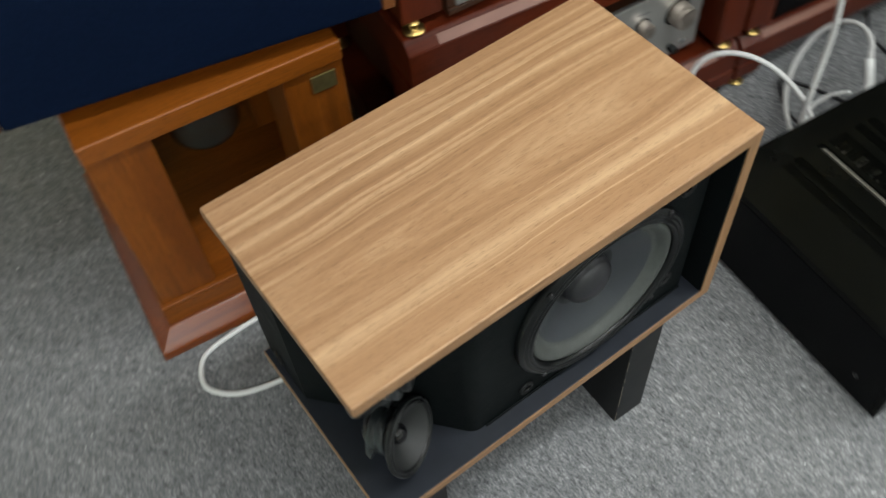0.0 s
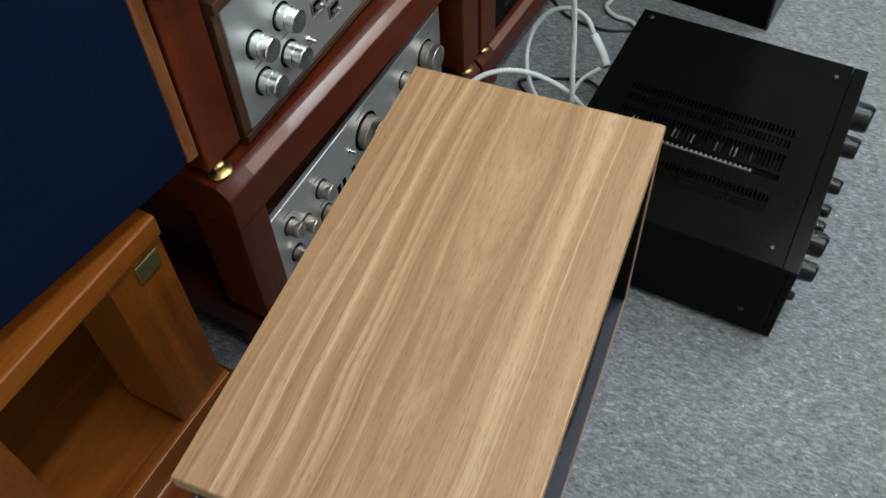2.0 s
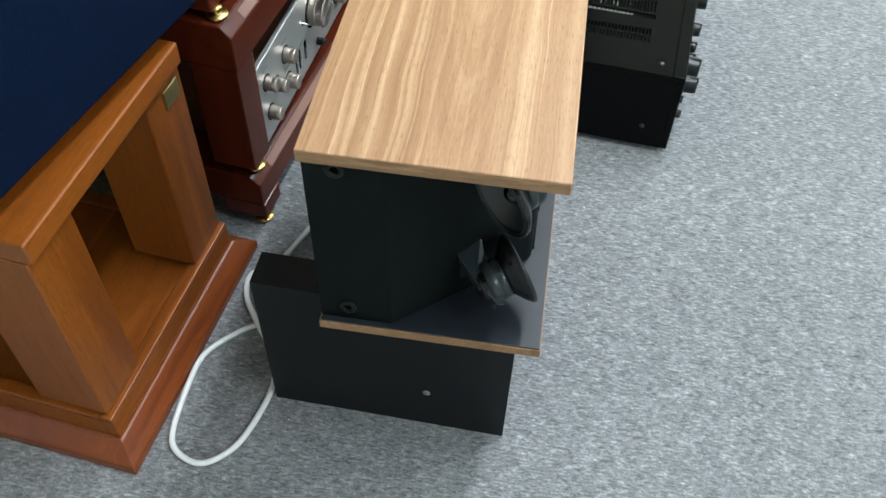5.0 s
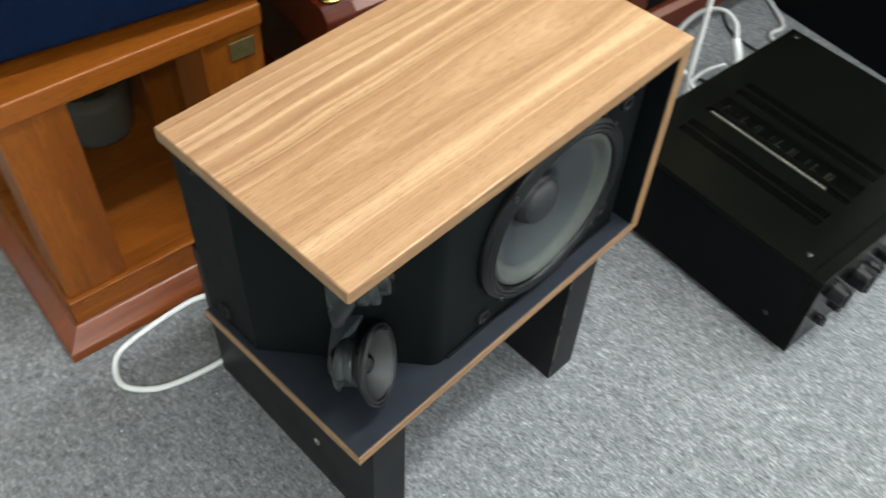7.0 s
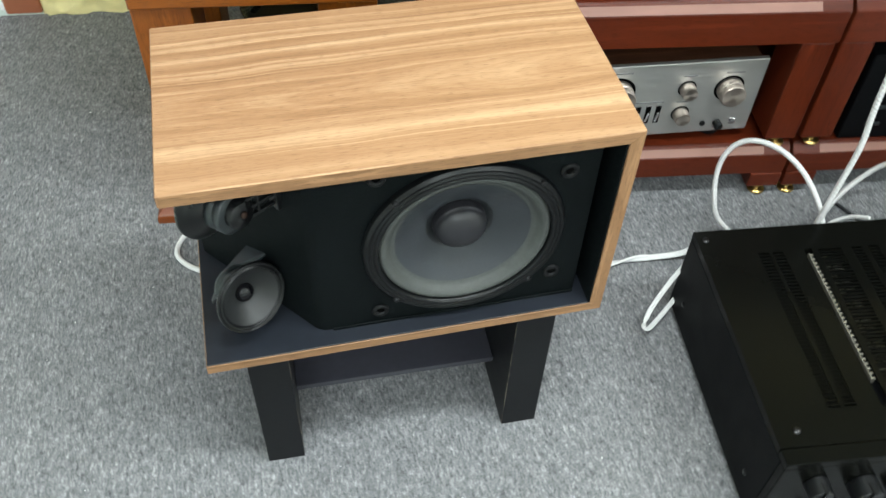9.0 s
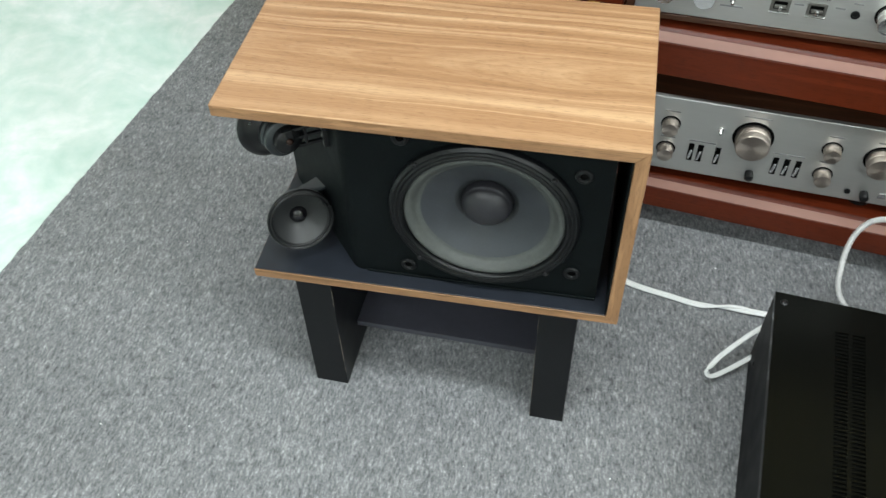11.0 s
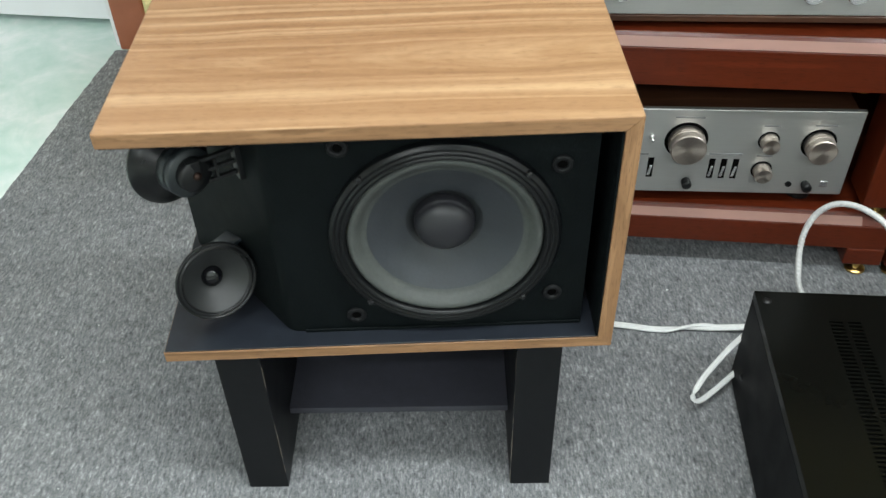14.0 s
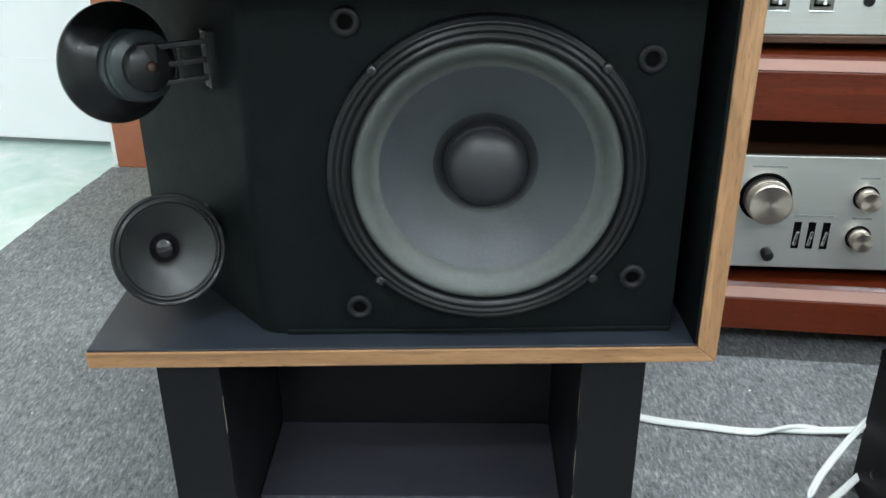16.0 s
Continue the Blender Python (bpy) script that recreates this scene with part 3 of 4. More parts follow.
def tweeter(parent, face, yaw, tilt, arm, cheek=False):
    """face: the centre of the rim; arm: where the bracket meets the cabinet, both in the speaker's frame."""
    t = new("tweeter")
    t.parent, t.matrix_basis = parent, facing(*face, yaw, tilt) @ Matrix.Scale(1.09, 4)
    outer = [(0.0372, 0.0), (0.0372, 0.0022), (0.0364, 0.0032), (0.0352, 0.0030), (0.0348, 0.0020), (0.0338, 0.0020), (0.0330, 0.0034), (0.0318, 0.0034), (0.0311, 0.0020), (0.0306, 0.0008), (0.0300, 0.0012)]
    part("rim", lathe(outer, 56), M_PLASTIC, t, smooth=True)
    part("cone", lathe([(0.0302, 0.0014), (0.024, -0.0035), (0.015, -0.0095), (0.008, -0.0135)], 56), M_TWCONE, t, "dark grey tweeter cone", True)
    part("dome", lathe([(0.0104, -0.0128)] + [(0.0100 * math.cos(a), -0.0124 + 0.0085 * math.sin(a)) for a in (math.pi / 2 * k / 7 for k in range(8))], 32), M_DOME, t, "glossy black dome", True)
    part("basket", lathe([(0.0372, 0.0), (0.0368, -0.0015), (0.030, -0.0075), (0.0215, -0.0135), (0.0205, -0.0150), (0.0, -0.0150)], 56), M_PLASTIC, t, smooth=True)
    part("magnet", lathe([(0.0195, -0.0150), (0.0215, -0.0160), (0.0215, -0.0230), (0.0205, -0.0240), (0.0205, -0.0250), (0.0215, -0.0258), (0.0215, -0.0320), (0.0200, -0.0335), (0.0, -0.0335)], 48), M_MAGNET, t, "grey magnet cover", True)
    part("hub", lathe([(0.0145, -0.0335), (0.0145, -0.0400), (0.0130, -0.0420), (0.0, -0.0420)], 32), M_PLASTIC, t, smooth=True)
    part("rear_screw", lathe([(0.0036, -0.0420), (0.0034, -0.0440), (0.0, -0.0446)], 16), M_COPPER, t, "tarnished copper screw", True)
    # forked bracket in the speaker's frame
    back = Vector(face) + Matrix.Rotation(radians(yaw), 3, "Z") @ Vector((0, 0.040, -0.04 * math.sin(radians(tilt))))
    d = Vector(arm) - back
    n = d.length
    place = Matrix.Translation(back) @ Matrix.Rotation(math.atan2(d.y, d.x), 4, "Z")
    pieces = [("bracket_arm", (-0.004, n, -0.0022, 0.0022, h - 0.0018, h + 0.0018)) for h in (-0.012, 0.0, 0.012)]
    pieces += [("bracket_foot", (n - 0.004, n + 0.002, -0.007, 0.007, -0.019, 0.019)), ("bracket_web", (n * 0.45, n * 0.52, -0.0024, 0.0024, -0.0102, 0.0102)), ("bracket_head", (-0.006, 0.006, -0.005, 0.005, -0.015, 0.015))]
    for name, dims in pieces:
        bm = box(*dims, 0.0006)
        bm.transform(place)
        piece = part(name, bm, M_PLASTIC, t)
        piece.matrix_parent_inverse = t.matrix_basis.inverted()
    if cheek:
        # slanted plate from the magnet back to the baffle, with a turned-down lip
        bm = bmesh.new()
        n = Vector((-0.46, -0.05, 0.89)).normalized()
        flat = [Vector(p) - Vector((0, 0, SP_Z)) for p in ((0.063, 0.104, 0.349), (0.083, 0.080, 0.358), (0.067, 0.074, 0.350), (0.055, 0.066, 0.347), (0.038, 0.055, 0.343), (0.026, 0.047, 0.3365), (0.0175, 0.045, 0.329), (0.017, 0.052, 0.327), (0.033, 0.078, 0.340))]
        hi, lo = [bm.verts.new(p) for p in flat], [bm.verts.new(p - n * 0.003) for p in flat]
        bm.faces.new(hi)
        bm.faces.new(lo[::-1])
        for i in range(len(flat)):
            j = (i + 1) % len(flat)
            bm.faces.new((hi[i], lo[i], lo[j], hi[j]))
        lip = [Vector(p) - Vector((0, 0, SP_Z)) for p in ((0.063, 0.104, 0.346), (0.020, 0.056, 0.3213), (0.024, 0.056, 0.306), (0.064, 0.101, 0.328))]
        a, b = [bm.verts.new(p) for p in lip], [bm.verts.new(p + Vector((0.002, -0.002, 0))) for p in lip]
        bm.faces.new(a)
        bm.faces.new(b[::-1])
        for i in range(4):
            j = (i + 1) % 4
            bm.faces.new((a[i], b[i], b[j], a[j]))
        piece = part("bracket_cheek", bm, M_BRACKET, t, "satin slanted bracket plate")
        piece.matrix_parent_inverse = t.matrix_basis.inverted()


SP_Z = 0.2635


def pocketed(outline, z0, z1, centre, r, deep):
    """A prism whose front (outline points 2 to 3) has a round pocket."""
    bm = bmesh.new()
    lo = [bm.verts.new((x, y, z0)) for x, y in outline]
    hi = [bm.verts.new((x, y, z1)) for x, y in outline]
    bm.faces.new(lo[::-1])
    bm.faces.new(hi)
    n = len(outline)
    for i in range(n):
        j = (i + 1) % n
        if i != 2:
            bm.faces.new((lo[i], lo[j], hi[j], hi[i]))
    y = outline[2][1]
    m = 48
    rim, floor_ring = [], []
    for k in range(m):
        a = 2 * math.pi * k / m
        rim.append(bm.verts.new((centre[0] + r * math.cos(a), y, centre[1] + r * math.sin(a))))
        floor_ring.append(bm.verts.new((centre[0] + r * math.cos(a), y + deep, centre[1] + r * math.sin(a))))
    for k in range(m):
        bm.faces.new((rim[k], rim[(k + 1) % m], floor_ring[(k + 1) % m], floor_ring[k]))
    bm.faces.new(floor_ring)
    ring = [e for e in bm.edges if e.verts[0] in rim and e.verts[1] in rim]
    border = [bm.edges.get((lo[2], lo[3])), bm.edges.get((hi[2], hi[3])), bm.edges.get((lo[2], hi[2])), bm.edges.get((lo[3], hi[3]))]
    bmesh.ops.triangle_fill(bm, use_beauty=True, edges=ring + border)
    return bm


def mitred(points, y0, y1, r=0.0):
    """A board with the outline points in x and z, running from y0 to y1."""
    bm = prism(points, y0, y1, r)
    bm.transform(Matrix(((1, 0, 0, 0), (0, 0, 1, 0), (0, 1, 0, 0), (0, 0, 0, 1))))
    return bm


def bookshelf_speaker():
    sp = thing("bookshelf_speaker", "walnut-veneered bookshelf speaker without grille on a black stand", "speaker", pose(0, 0, SP_Z, 0, 0, -0.3))
    W, D, H, T = 0.450, 0.246, 0.2755, 0.0145
    part("top_panel", mitred([(0, H - T), (W - T, H - T), (W, H), (0, H)], 0, D, 0.0009), M_TOP, sp, "light walnut veneer top with cathedral grain")
    part("edge_band", mitred([(0.0008, H - T + 0.0006), (W - T, H - T + 0.0006), (W - 0.0022, H - 0.0010), (0.0008, H - 0.0010)], -0.0006, -0.0001), M_EDGE, sp, "walnut edge band along the top board")
    part("edge_band", box(-0.0006, -0.0001, 0.0008, D - 0.0008, H - T + 0.0005, H - 0.0008), M_EDGE_ACROSS, sp, "walnut edge band across the top board")
    part("top_lining", box(0.002, W - T - 0.001, 0.002, D - 0.003, H - T - 0.002, H - T - 0.0001), M_BLACK, sp)
    part("bottom_panel", mitred([(0, 0), (W, 0), (W - T, T - 0.002), (0, T - 0.002)], 0, D, 0.0008), M_EDGE, sp, "walnut-edged bottom board")
    part("bottom_lining", box(0.0012, W - T - 0.0008, 0.0012, D - 0.002, T - 0.0019, T, 0.0004), M_SLATE, sp, "slate black laminate on the bottom board")
    part("side_panel", mitred([(W - T, T - 0.002), (W, 0), (W, H), (W - T, H - T)], 0, D, 0.0008), M_EDGE_V, sp, "walnut-veneered side board")
    part("side_lining", box(W - T - 0.0022, W - T - 0.0002, 0.0012, D - 0.002, T, H - T - 0.002), M_BLACK, sp)
    arc = [((1 - t) ** 2 * 0.1205 + 2 * t * (1 - t) * 0.127 + t * t * 0.1365, (1 - t) ** 2 * 0.0299 + 2 * t * (1 - t) * 0.022 + t * t * 0.022) for t in (k / 10 for k in range(11))]
    outline = arc[-3:] + [(0.4205, 0.022), (0.4205, D - 0.002), (0.008, D - 0.002), (0.008, 0.166)] + arc[:-3]
    body = part("baffle_body", pocketed(outline, T + 0.0002, H - T - 0.0022, (0.2838, 0.400 - SP_Z), 0.0960, 0.05), M_BLACK, sp, "matt black vinyl baffle with rounded-off corner", True)
    body.data.set_sharp_from_angle(angle=radians(25))
    fillet = bmesh.new()
    box(0.141, 0.420, 0.0195, 0.0215, T, T + 0.004, 0.0008, bm=fillet)
    part("baffle_bead", fillet, M_BLACK, sp)
    woofer(sp, 0.2850, 0.0215, 0.400 - SP_Z)
    for x, z in ((0.389, 0.478), (0.389, 0.322), (0.1945, 0.300), (0.1945, 0.503)):
        grommet(sp, facing(x, 0.0215, z - SP_Z))
    side = Matrix.Rotation(radians(-90), 4, "Z")
    for y, z in ((0.213, 0.300), (0.213, 0.512)):
        grommet(sp, Matrix.Translation((0.0075, y, z - SP_Z)) @ side @ FRONT)
    tweeter(sp, (0.059, 0.036, 0.340 - SP_Z), 31.0, 16.0, (0.066, 0.094, 0.332 - SP_Z), cheek=True)
    tweeter(sp, (0.036, 0.059, 0.469 - SP_Z), -134.0, -6.0, (0.101, 0.053, 0.470 - SP_Z))


def speaker_stand():
    st = thing("speaker_stand", "black laminated low speaker stand with worn edges", "speaker stand", pose(0.039, 0.026, 0, 0, 0, -2.0))
    H = SP_Z - 0.0005
    for name, x0 in (("side_board", 0.0), ("side_board", 0.318)):
        b = part(name, box(x0, x0 + 0.0475, 0, 0.316, 0, H, 0.0008), M_STAND, st)
        inner = x0 + 0.0475 if x0 == 0 else x0
        rng = random.Random(int(x0 * 100))
        z = 0.004
        while z < H - 0.01:
            n = rng.uniform(0.004, 0.03)
            if rng.random() < 0.72:
                w = rng.uniform(0.00006, 0.0002)
                part("worn_edge", box(inner - w, inner + w, -0.0004, 0.0004, z, min(z + n, H - 0.003)), M_SCUFF, b, "chipped pale edge")
            z += n
    part("shelf", box(0.048, 0.3175, 0.068, 0.178, 0.056, 0.066, 0.0008), M_SHELF, st, "dark slate shelf board")
    part("back_board", box(0.048, 0.3175, 0.1785, 0.197, 0.046, H, 0.0008), M_STAND, st)
    bolt = lathe([(0.0, 0.0018), (0.003, 0.0018), (0.005, 0.001), (0.0052, 0.0)], 20)
    bolt.transform(Matrix.Translation((0.0, 0.105, 0.081)) @ Matrix.Rotation(radians(-90), 4, "Y"))
    part("bolt_cap", bolt, M_FIN, st, "steel bolt cap", True)


# ---- the black amplifier on the floor ----
def black_amplifier():
    am = thing("black_amplifier", "black steel stereo amplifier lying on the carpet", "amplifier", pose(0.625, -0.197, 0, 0, 0, -6.5))
    W, D, H = 0.428, 0.362, 0.168
    part("chassis", box(0, W, 0.012, D, 0.012, H - 0.012, 0.0015), M_AMPSIDE, am)
    # cover with an open vent field
    vx0, vx1, vy0, vy1 = 0.070, 0.272, 0.066, 0.318
    for name, d in (("top_cover", (0, vx0, 0.022, D)), ("top_cover", (vx1, W, 0.022, D)), ("top_cover", (vx0, vx1, 0.022, vy0)), ("top_cover", (vx0, vx1, vy1, D))):
        part(name, box(*d, H - 0.0115, H), M_AMP, am)
    grille = bmesh.new()
    rows = [(0.078, 0.094), (0.099, 0.115), (0.145, 0.157), (0.165, 0.199), (0.214, 0.230), (0.238, 0.254)]
    last = vx0
    for a, b in rows:
        box(last, a, vy0, vy1, H - 0.003, H, bm=grille)
        y = vy0 if a != 0.145 else vy1
        while y < vy1 - 0.001:
            box(a, b, y, y + 0.0026, H - 0.003, H, bm=grille)
            y += 0.0058
        last = b
    box(last, vx1, vy0, vy1, H - 0.003, H, bm=grille)
    tagged(part("vent_grille", grille, M_AMP, am), kind="stuff")
    fins = bmesh.new()
    y = 0.105
    while y < 0.312:
        box(0.1523, 0.1565, y, y + 0.0028, H - 0.03, H - 0.003, bm=fins)
        if round((y - 0.105) / 0.0072) % 3:
            box(0.168, 0.179, y, y + 0.0018, H - 0.03, H - 0.008, bm=fins)
            box(0.183, 0.195, y, y + 0.0018, H - 0.03, H - 0.010, bm=fins)
        y += 0.0072
    box(0.1510, 0.1522, 0.105, 0.312, H - 0.03, H - 0.003, bm=fins)
    tagged(part("heatsink", fins, M_FIN, am, "bright aluminium heatsink fins"), kind="stuff")
    # front
    part("front_panel", box(0, W, 0.0, 0.0118, 0.012, H - 0.012, 0.0015), M_AMP, am)
    part("front_strip", box(0, W, 0.0, 0.0214, H - 0.0118, H, 0.0012), M_AMP, am, "separate strip along the top of the front")
    for x, z, r, n in ((0.052, 0.118, 0.015, 0.022), (0.115, 0.105, 0.019, 0.024), (0.165, 0.085, 0.011, 0.016), (0.200, 0.085, 0.011, 0.016), (0.254, 0.085, 0.013, 0.02), (0.328, 0.10, 0.018, 0.024), (0.395, 0.105, 0.024, 0.028), (0.06, 0.045, 0.008, 0.010), (0.10, 0.045, 0.008, 0.010)):
        knob = lathe([(r * 0.95, 0), (r, 0.001), (r * 0.94, n - 0.0015), (r * 0.88, n), (0, n)], 32)
        box(-r * 0.12, r * 0.12, -r, r, n * 0.4, n + 0.0025, bm=knob)
        knob.transform(facing(x, 0.0, z))
        part("knob", knob, M_PLASTIC, am, "black ribbed knob")
    for x, y in ((0.028, 0.043), (0.394, 0.043), (0.012, 0.345), (0.412, 0.345)):
        s = lathe([(0.0, 0.0022), (0.0028, 0.0022), (0.0046, 0.0012), (0.0050, 0.0)], 20, Matrix.Translation((x, y, H)))
        part("cover_screw", s, M_SCREW, am, "steel cover screw", True)
    for y in (0.05, 0.32):
        s = lathe([(0.0, 0.0018), (0.003, 0.0018), (0.0046, 0.0)], 16)
        s.transform(Matrix.Translation((0, y, 0.055)) @ Matrix.Rotation(radians(-90), 4, "Y"))
        part("side_screw", s, M_SCREW, am, "", True)
    for x in (0.04, W - 0.04):
        for y in (0.05, D - 0.05):
            part("foot", lathe([(0.0, 0), (0.018, 0), (0.02, 0.012), (0, 0.012)], 24, Matrix.Translation((x, y, 0))), M_PLASTIC, am)
    for x, z in ((0.10, 0.12), (0.13, 0.12), (0.16, 0.12), (0.19, 0.12)):
        p = lathe([(0.005, 0), (0.006, 0.016), (0.0, 0.018)], 16)
        p.transform(Matrix.Translation((x, D, z)) @ Matrix.Rotation(radians(-90), 4, "X"))
        part("terminal", p, M_REDPLUG, am, "red speaker terminal")


def black_box():
    bx = thing("black_box", "plain black cabinet on the carpet, unseen upper part added to darken reflections", "cabinet", pose(1.318, -0.085, 0, 0, 0, -10))
    # only the foot is known; the height is added to blacken the amplifier's reflection
    part("body", box(0, 0.30, 0, 0.36, 0.0, 0.88, 0.003), M_AMPSIDE, bx)
    part("side_trim", box(-0.001, 0.301, -0.006, -0.0005, 0.0, 0.88, 0.002), M_MAGNET, bx, "grey front edge")


# ---- the orange stand with the large speaker ----
def wooden_speaker_stand():
    st = thing("wooden_speaker_stand", "varnished orange wooden speaker stand with moulded plinth", "speaker stand", pose(-0.091, 0.491, 0, 0, 0, -7.0))
    W, D = 0.402, 0.41
    # moulded skirt: a ring of steps
    skirt = bmesh.new()
    prof = [(0.0, 0.0), (0.0, 0.012), (0.0012, 0.0155), (0.004, 0.0185), (0.0235, 0.0345), (0.0265, 0.0360), (0.0278, 0.0385)]
    rings = []
    for inset, z in prof + [(0.031, 0.0385), (0.031, 0.0)]:
        rings.append([skirt.verts.new(p) for p in ((inset, inset, z), (W - inset, inset, z), (W - inset, D - inset, z), (inset, D - inset, z))])
    for a, b in zip(rings, rings[1:]):
        for k in range(4):
            skirt.faces.new((a[k], a[(k + 1) % 4], b[(k + 1) % 4], b[k]))
    part("skirt_moulding", skirt, M_ORANGE_RED, st, "reddish moulded skirt")
    part("plinth", box(0.0315, W - 0.0315, 0.0315, D - 0.0315, 0.004, 0.072, 0.002), M_ORANGE, st)
    for name, d in (("plinth_lip", (0.0285, W - 0.0285, 0.0285, 0.0475)), ("plinth_lip", (0.0285, W - 0.0285, D - 0.0475, D - 0.0285)), ("plinth_lip", (0.0285, 0.0475, 0.048, D - 0.048)), ("plinth_lip", (W - 0.0475, W - 0.0285, 0.048, D - 0.048))):
        part(name, box(*d, 0.0725, 0.080, 0.0015), M_ORANGE, st)
    for name, d in (("plinth_face", (0.0285, W - 0.0285, 0.0285, 0.0312)), ("plinth_face", (0.0285, 0.0312, 0.0315, D - 0.0315)), ("plinth_face", (W - 0.0312, W - 0.0285, 0.0315, D - 0.0315))):
        part(name, box(*d, 0.0390, 0.0724), M_ORANGE, st)
    for x in (0.034, W - 0.034 - 0.082):
        for y in (0.036, D - 0.036 - 0.095):
            part("post", box(x, x + 0.082, y, y + 0.095, 0.0805, 0.3855, 0.002), M_ORANGE_V, st)
    part("top_board", box(0.034, W - 0.034, 0.028, D - 0.01, 0.386, 0.4165, 0.0032, seg=3), M_ORANGE, st)
    plate = box(0.322, 0.356, 0.0325, 0.0355, 0.346, 0.372, 0.0008)
    part("name_plate", plate, M_LABELBRASS, st, "small aged brass plate")
    bowl = thing("plastic_bowl", "dark grey-green plastic bowl standing on the wooden plinth", "bowl", pose(0.163, 0.80, 0.0725))
    part("body", lathe([(0.0, 0.0), (0.052, 0.0), (0.058, 0.01), (0.070, 0.106), (0.073, 0.110), (0.071, 0.112), (0.067, 0.106), (0.055, 0.012), (0, 0.008)], 40), M_GLASSGREY, bowl, smooth=True)
    # black disc across the inside, below the rim
    part("inner_disc", lathe([(0.0, 0.082), (0.0630, 0.082), (0.0610, 0.070), (0.0, 0.070)], 36), M_PLASTIC, bowl, "dark disc inside the bowl")


def large_speaker():
    sp = thing("large_speaker", "large loudspeaker with navy cloth grille and brown wooden cabinet", "speaker", pose(-0.122, 0.577, 0.437, 0, 0, -13.6))
    W, D, H = 0.489, 0.33, 0.72
    part("cabinet", box(0, W, 0.014, D, 0, H, 0.003), M_CABINET_BROWN, sp)
    for x0, x1 in ((0, 0.016), (W - 0.016, W)):
        part("cabinet_edge", box(x0, x1, -0.004, 0.0135, 0.0, H, 0.002), M_CABINET_BROWN, sp, "brown wooden cabinet edge")
    for x in (0.07, W - 0.07):
        for y in (0.06, 0.27):
            part("foot", lathe([(0, -0.0205), (0.02, -0.0205), (0.022, 0.0005), (0, 0.0005)], 24, Matrix.Translation((x, y, 0))), M_PLASTIC, sp, "black rubber foot")
    part("grille", box(0.018, W - 0.018, -0.010, 0.0135, 0.004, H - 0.01, 0.006, seg=3), M_CLOTH, sp, "navy blue cloth grille")


# ---- the racks with silver amplifiers ----
RACK_ANGLE = -8.2


def rack_m(s, off=0.0, z=0.0):
    a = radians(RACK_ANGLE)
    return pose(0.352 + s * math.cos(a) - off * math.sin(a), 0.453 + s * math.sin(a) + off * math.cos(a), z, 0, 0, RACK_ANGLE)


def spike(parent, x, y, z, up=0.016):
    part("brass_spike", lathe([(0.0100, 0.0), (0.0145, 0.0015), (0.0150, 0.003), (0.0142, 0.0046), (0.0060, 0.0052), (0.0046, 0.0062), (0.0082, up - 0.003), (0.0076, up), (0, up)], 20, Matrix.Translation((x, y, z))), M_BRASS, parent, "polished brass spike", True)


def shelf_board(parent, w, d, z0, z1):
    """A board with a chamfered, lacquered front edge."""
    bm = bmesh.new()
    prof = [(0.0, z0), (0.0, z1 - 0.0145), (0.0105, z1 - 0.0035), (0.0145, z1), (d, z1), (d, z0)]
    lo = [bm.verts.new((0, y, z)) for y, z in prof]
    hi = [bm.verts.new((w, y, z)) for y, z in prof]
    bm.faces.new(lo[::-1])
    bm.faces.new(hi)
    for i in range(len(prof)):
        j = (i + 1) % len(prof)
        bm.faces.new((lo[i], lo[j], hi[j], hi[i]))
    bmesh.ops.bevel(bm, geom=bm.edges[:], offset=0.0012, segments=2, affect="EDGES")
    board = part("shelf_board", bm, M_RED, parent, "thick chamfered mahogany board")
    # highlight of the chamfer, coloured in as a thin paler strip
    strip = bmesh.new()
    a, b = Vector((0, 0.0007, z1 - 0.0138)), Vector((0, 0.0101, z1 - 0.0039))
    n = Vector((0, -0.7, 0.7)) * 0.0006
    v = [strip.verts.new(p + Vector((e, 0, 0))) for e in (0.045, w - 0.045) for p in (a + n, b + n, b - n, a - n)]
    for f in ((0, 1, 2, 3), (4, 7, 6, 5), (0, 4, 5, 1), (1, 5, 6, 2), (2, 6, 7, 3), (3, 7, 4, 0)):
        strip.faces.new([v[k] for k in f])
    part("edge_sheen", strip, M_RED_SHEEN, board, "bevel strip with its sheen put in as paler colour")


def equipment_rack(s0, w):
    rk = thing("equipment_rack", "dark red lacquered equipment rack on brass spikes", "rack", rack_m(s0, -0.016), group="equipment racks")
    D = 0.42
    shelf_board(rk, w, D, 0.0515, 0.1085)
    shelf_board(rk, w, D, 0.3155, 0.385)
    shelf_board(rk, w, D, 0.640, 0.70)
    for x in (0.0, w - 0.055):
        for y in (0.012, D - 0.07):
            part("foot_block", box(x, x + 0.055, y - 0.014, y + 0.055, 0.022, 0.0515, 0.002), M_RED, rk)
            spike(rk, x + 0.0275 if x else 0.02, y + 0.002, 0.0, 0.022)
            part("post", box(x, x + 0.052, y - (0.0105 if y < 0.1 else 0.002), y + 0.058, 0.1275, 0.315, 0.002), M_RED_V, rk)
            spike(rk, x + 0.027, y + 0.004, 0.109, 0.0185)
            part("post", box(x - (0.011 if x else -0.006), x + (0.052 if x else 0.064), y + 0.012, y + 0.064, 0.4005, 0.6395, 0.002), M_RED_V, rk)
            spike(rk, x + 0.022, y + 0.014, 0.3855, 0.0155)
    part("back_panel", box(0.06, w - 0.06, D - 0.012, D, 0.113, 0.315), M_CASE, rk, "dark brown back panel")
    return rk


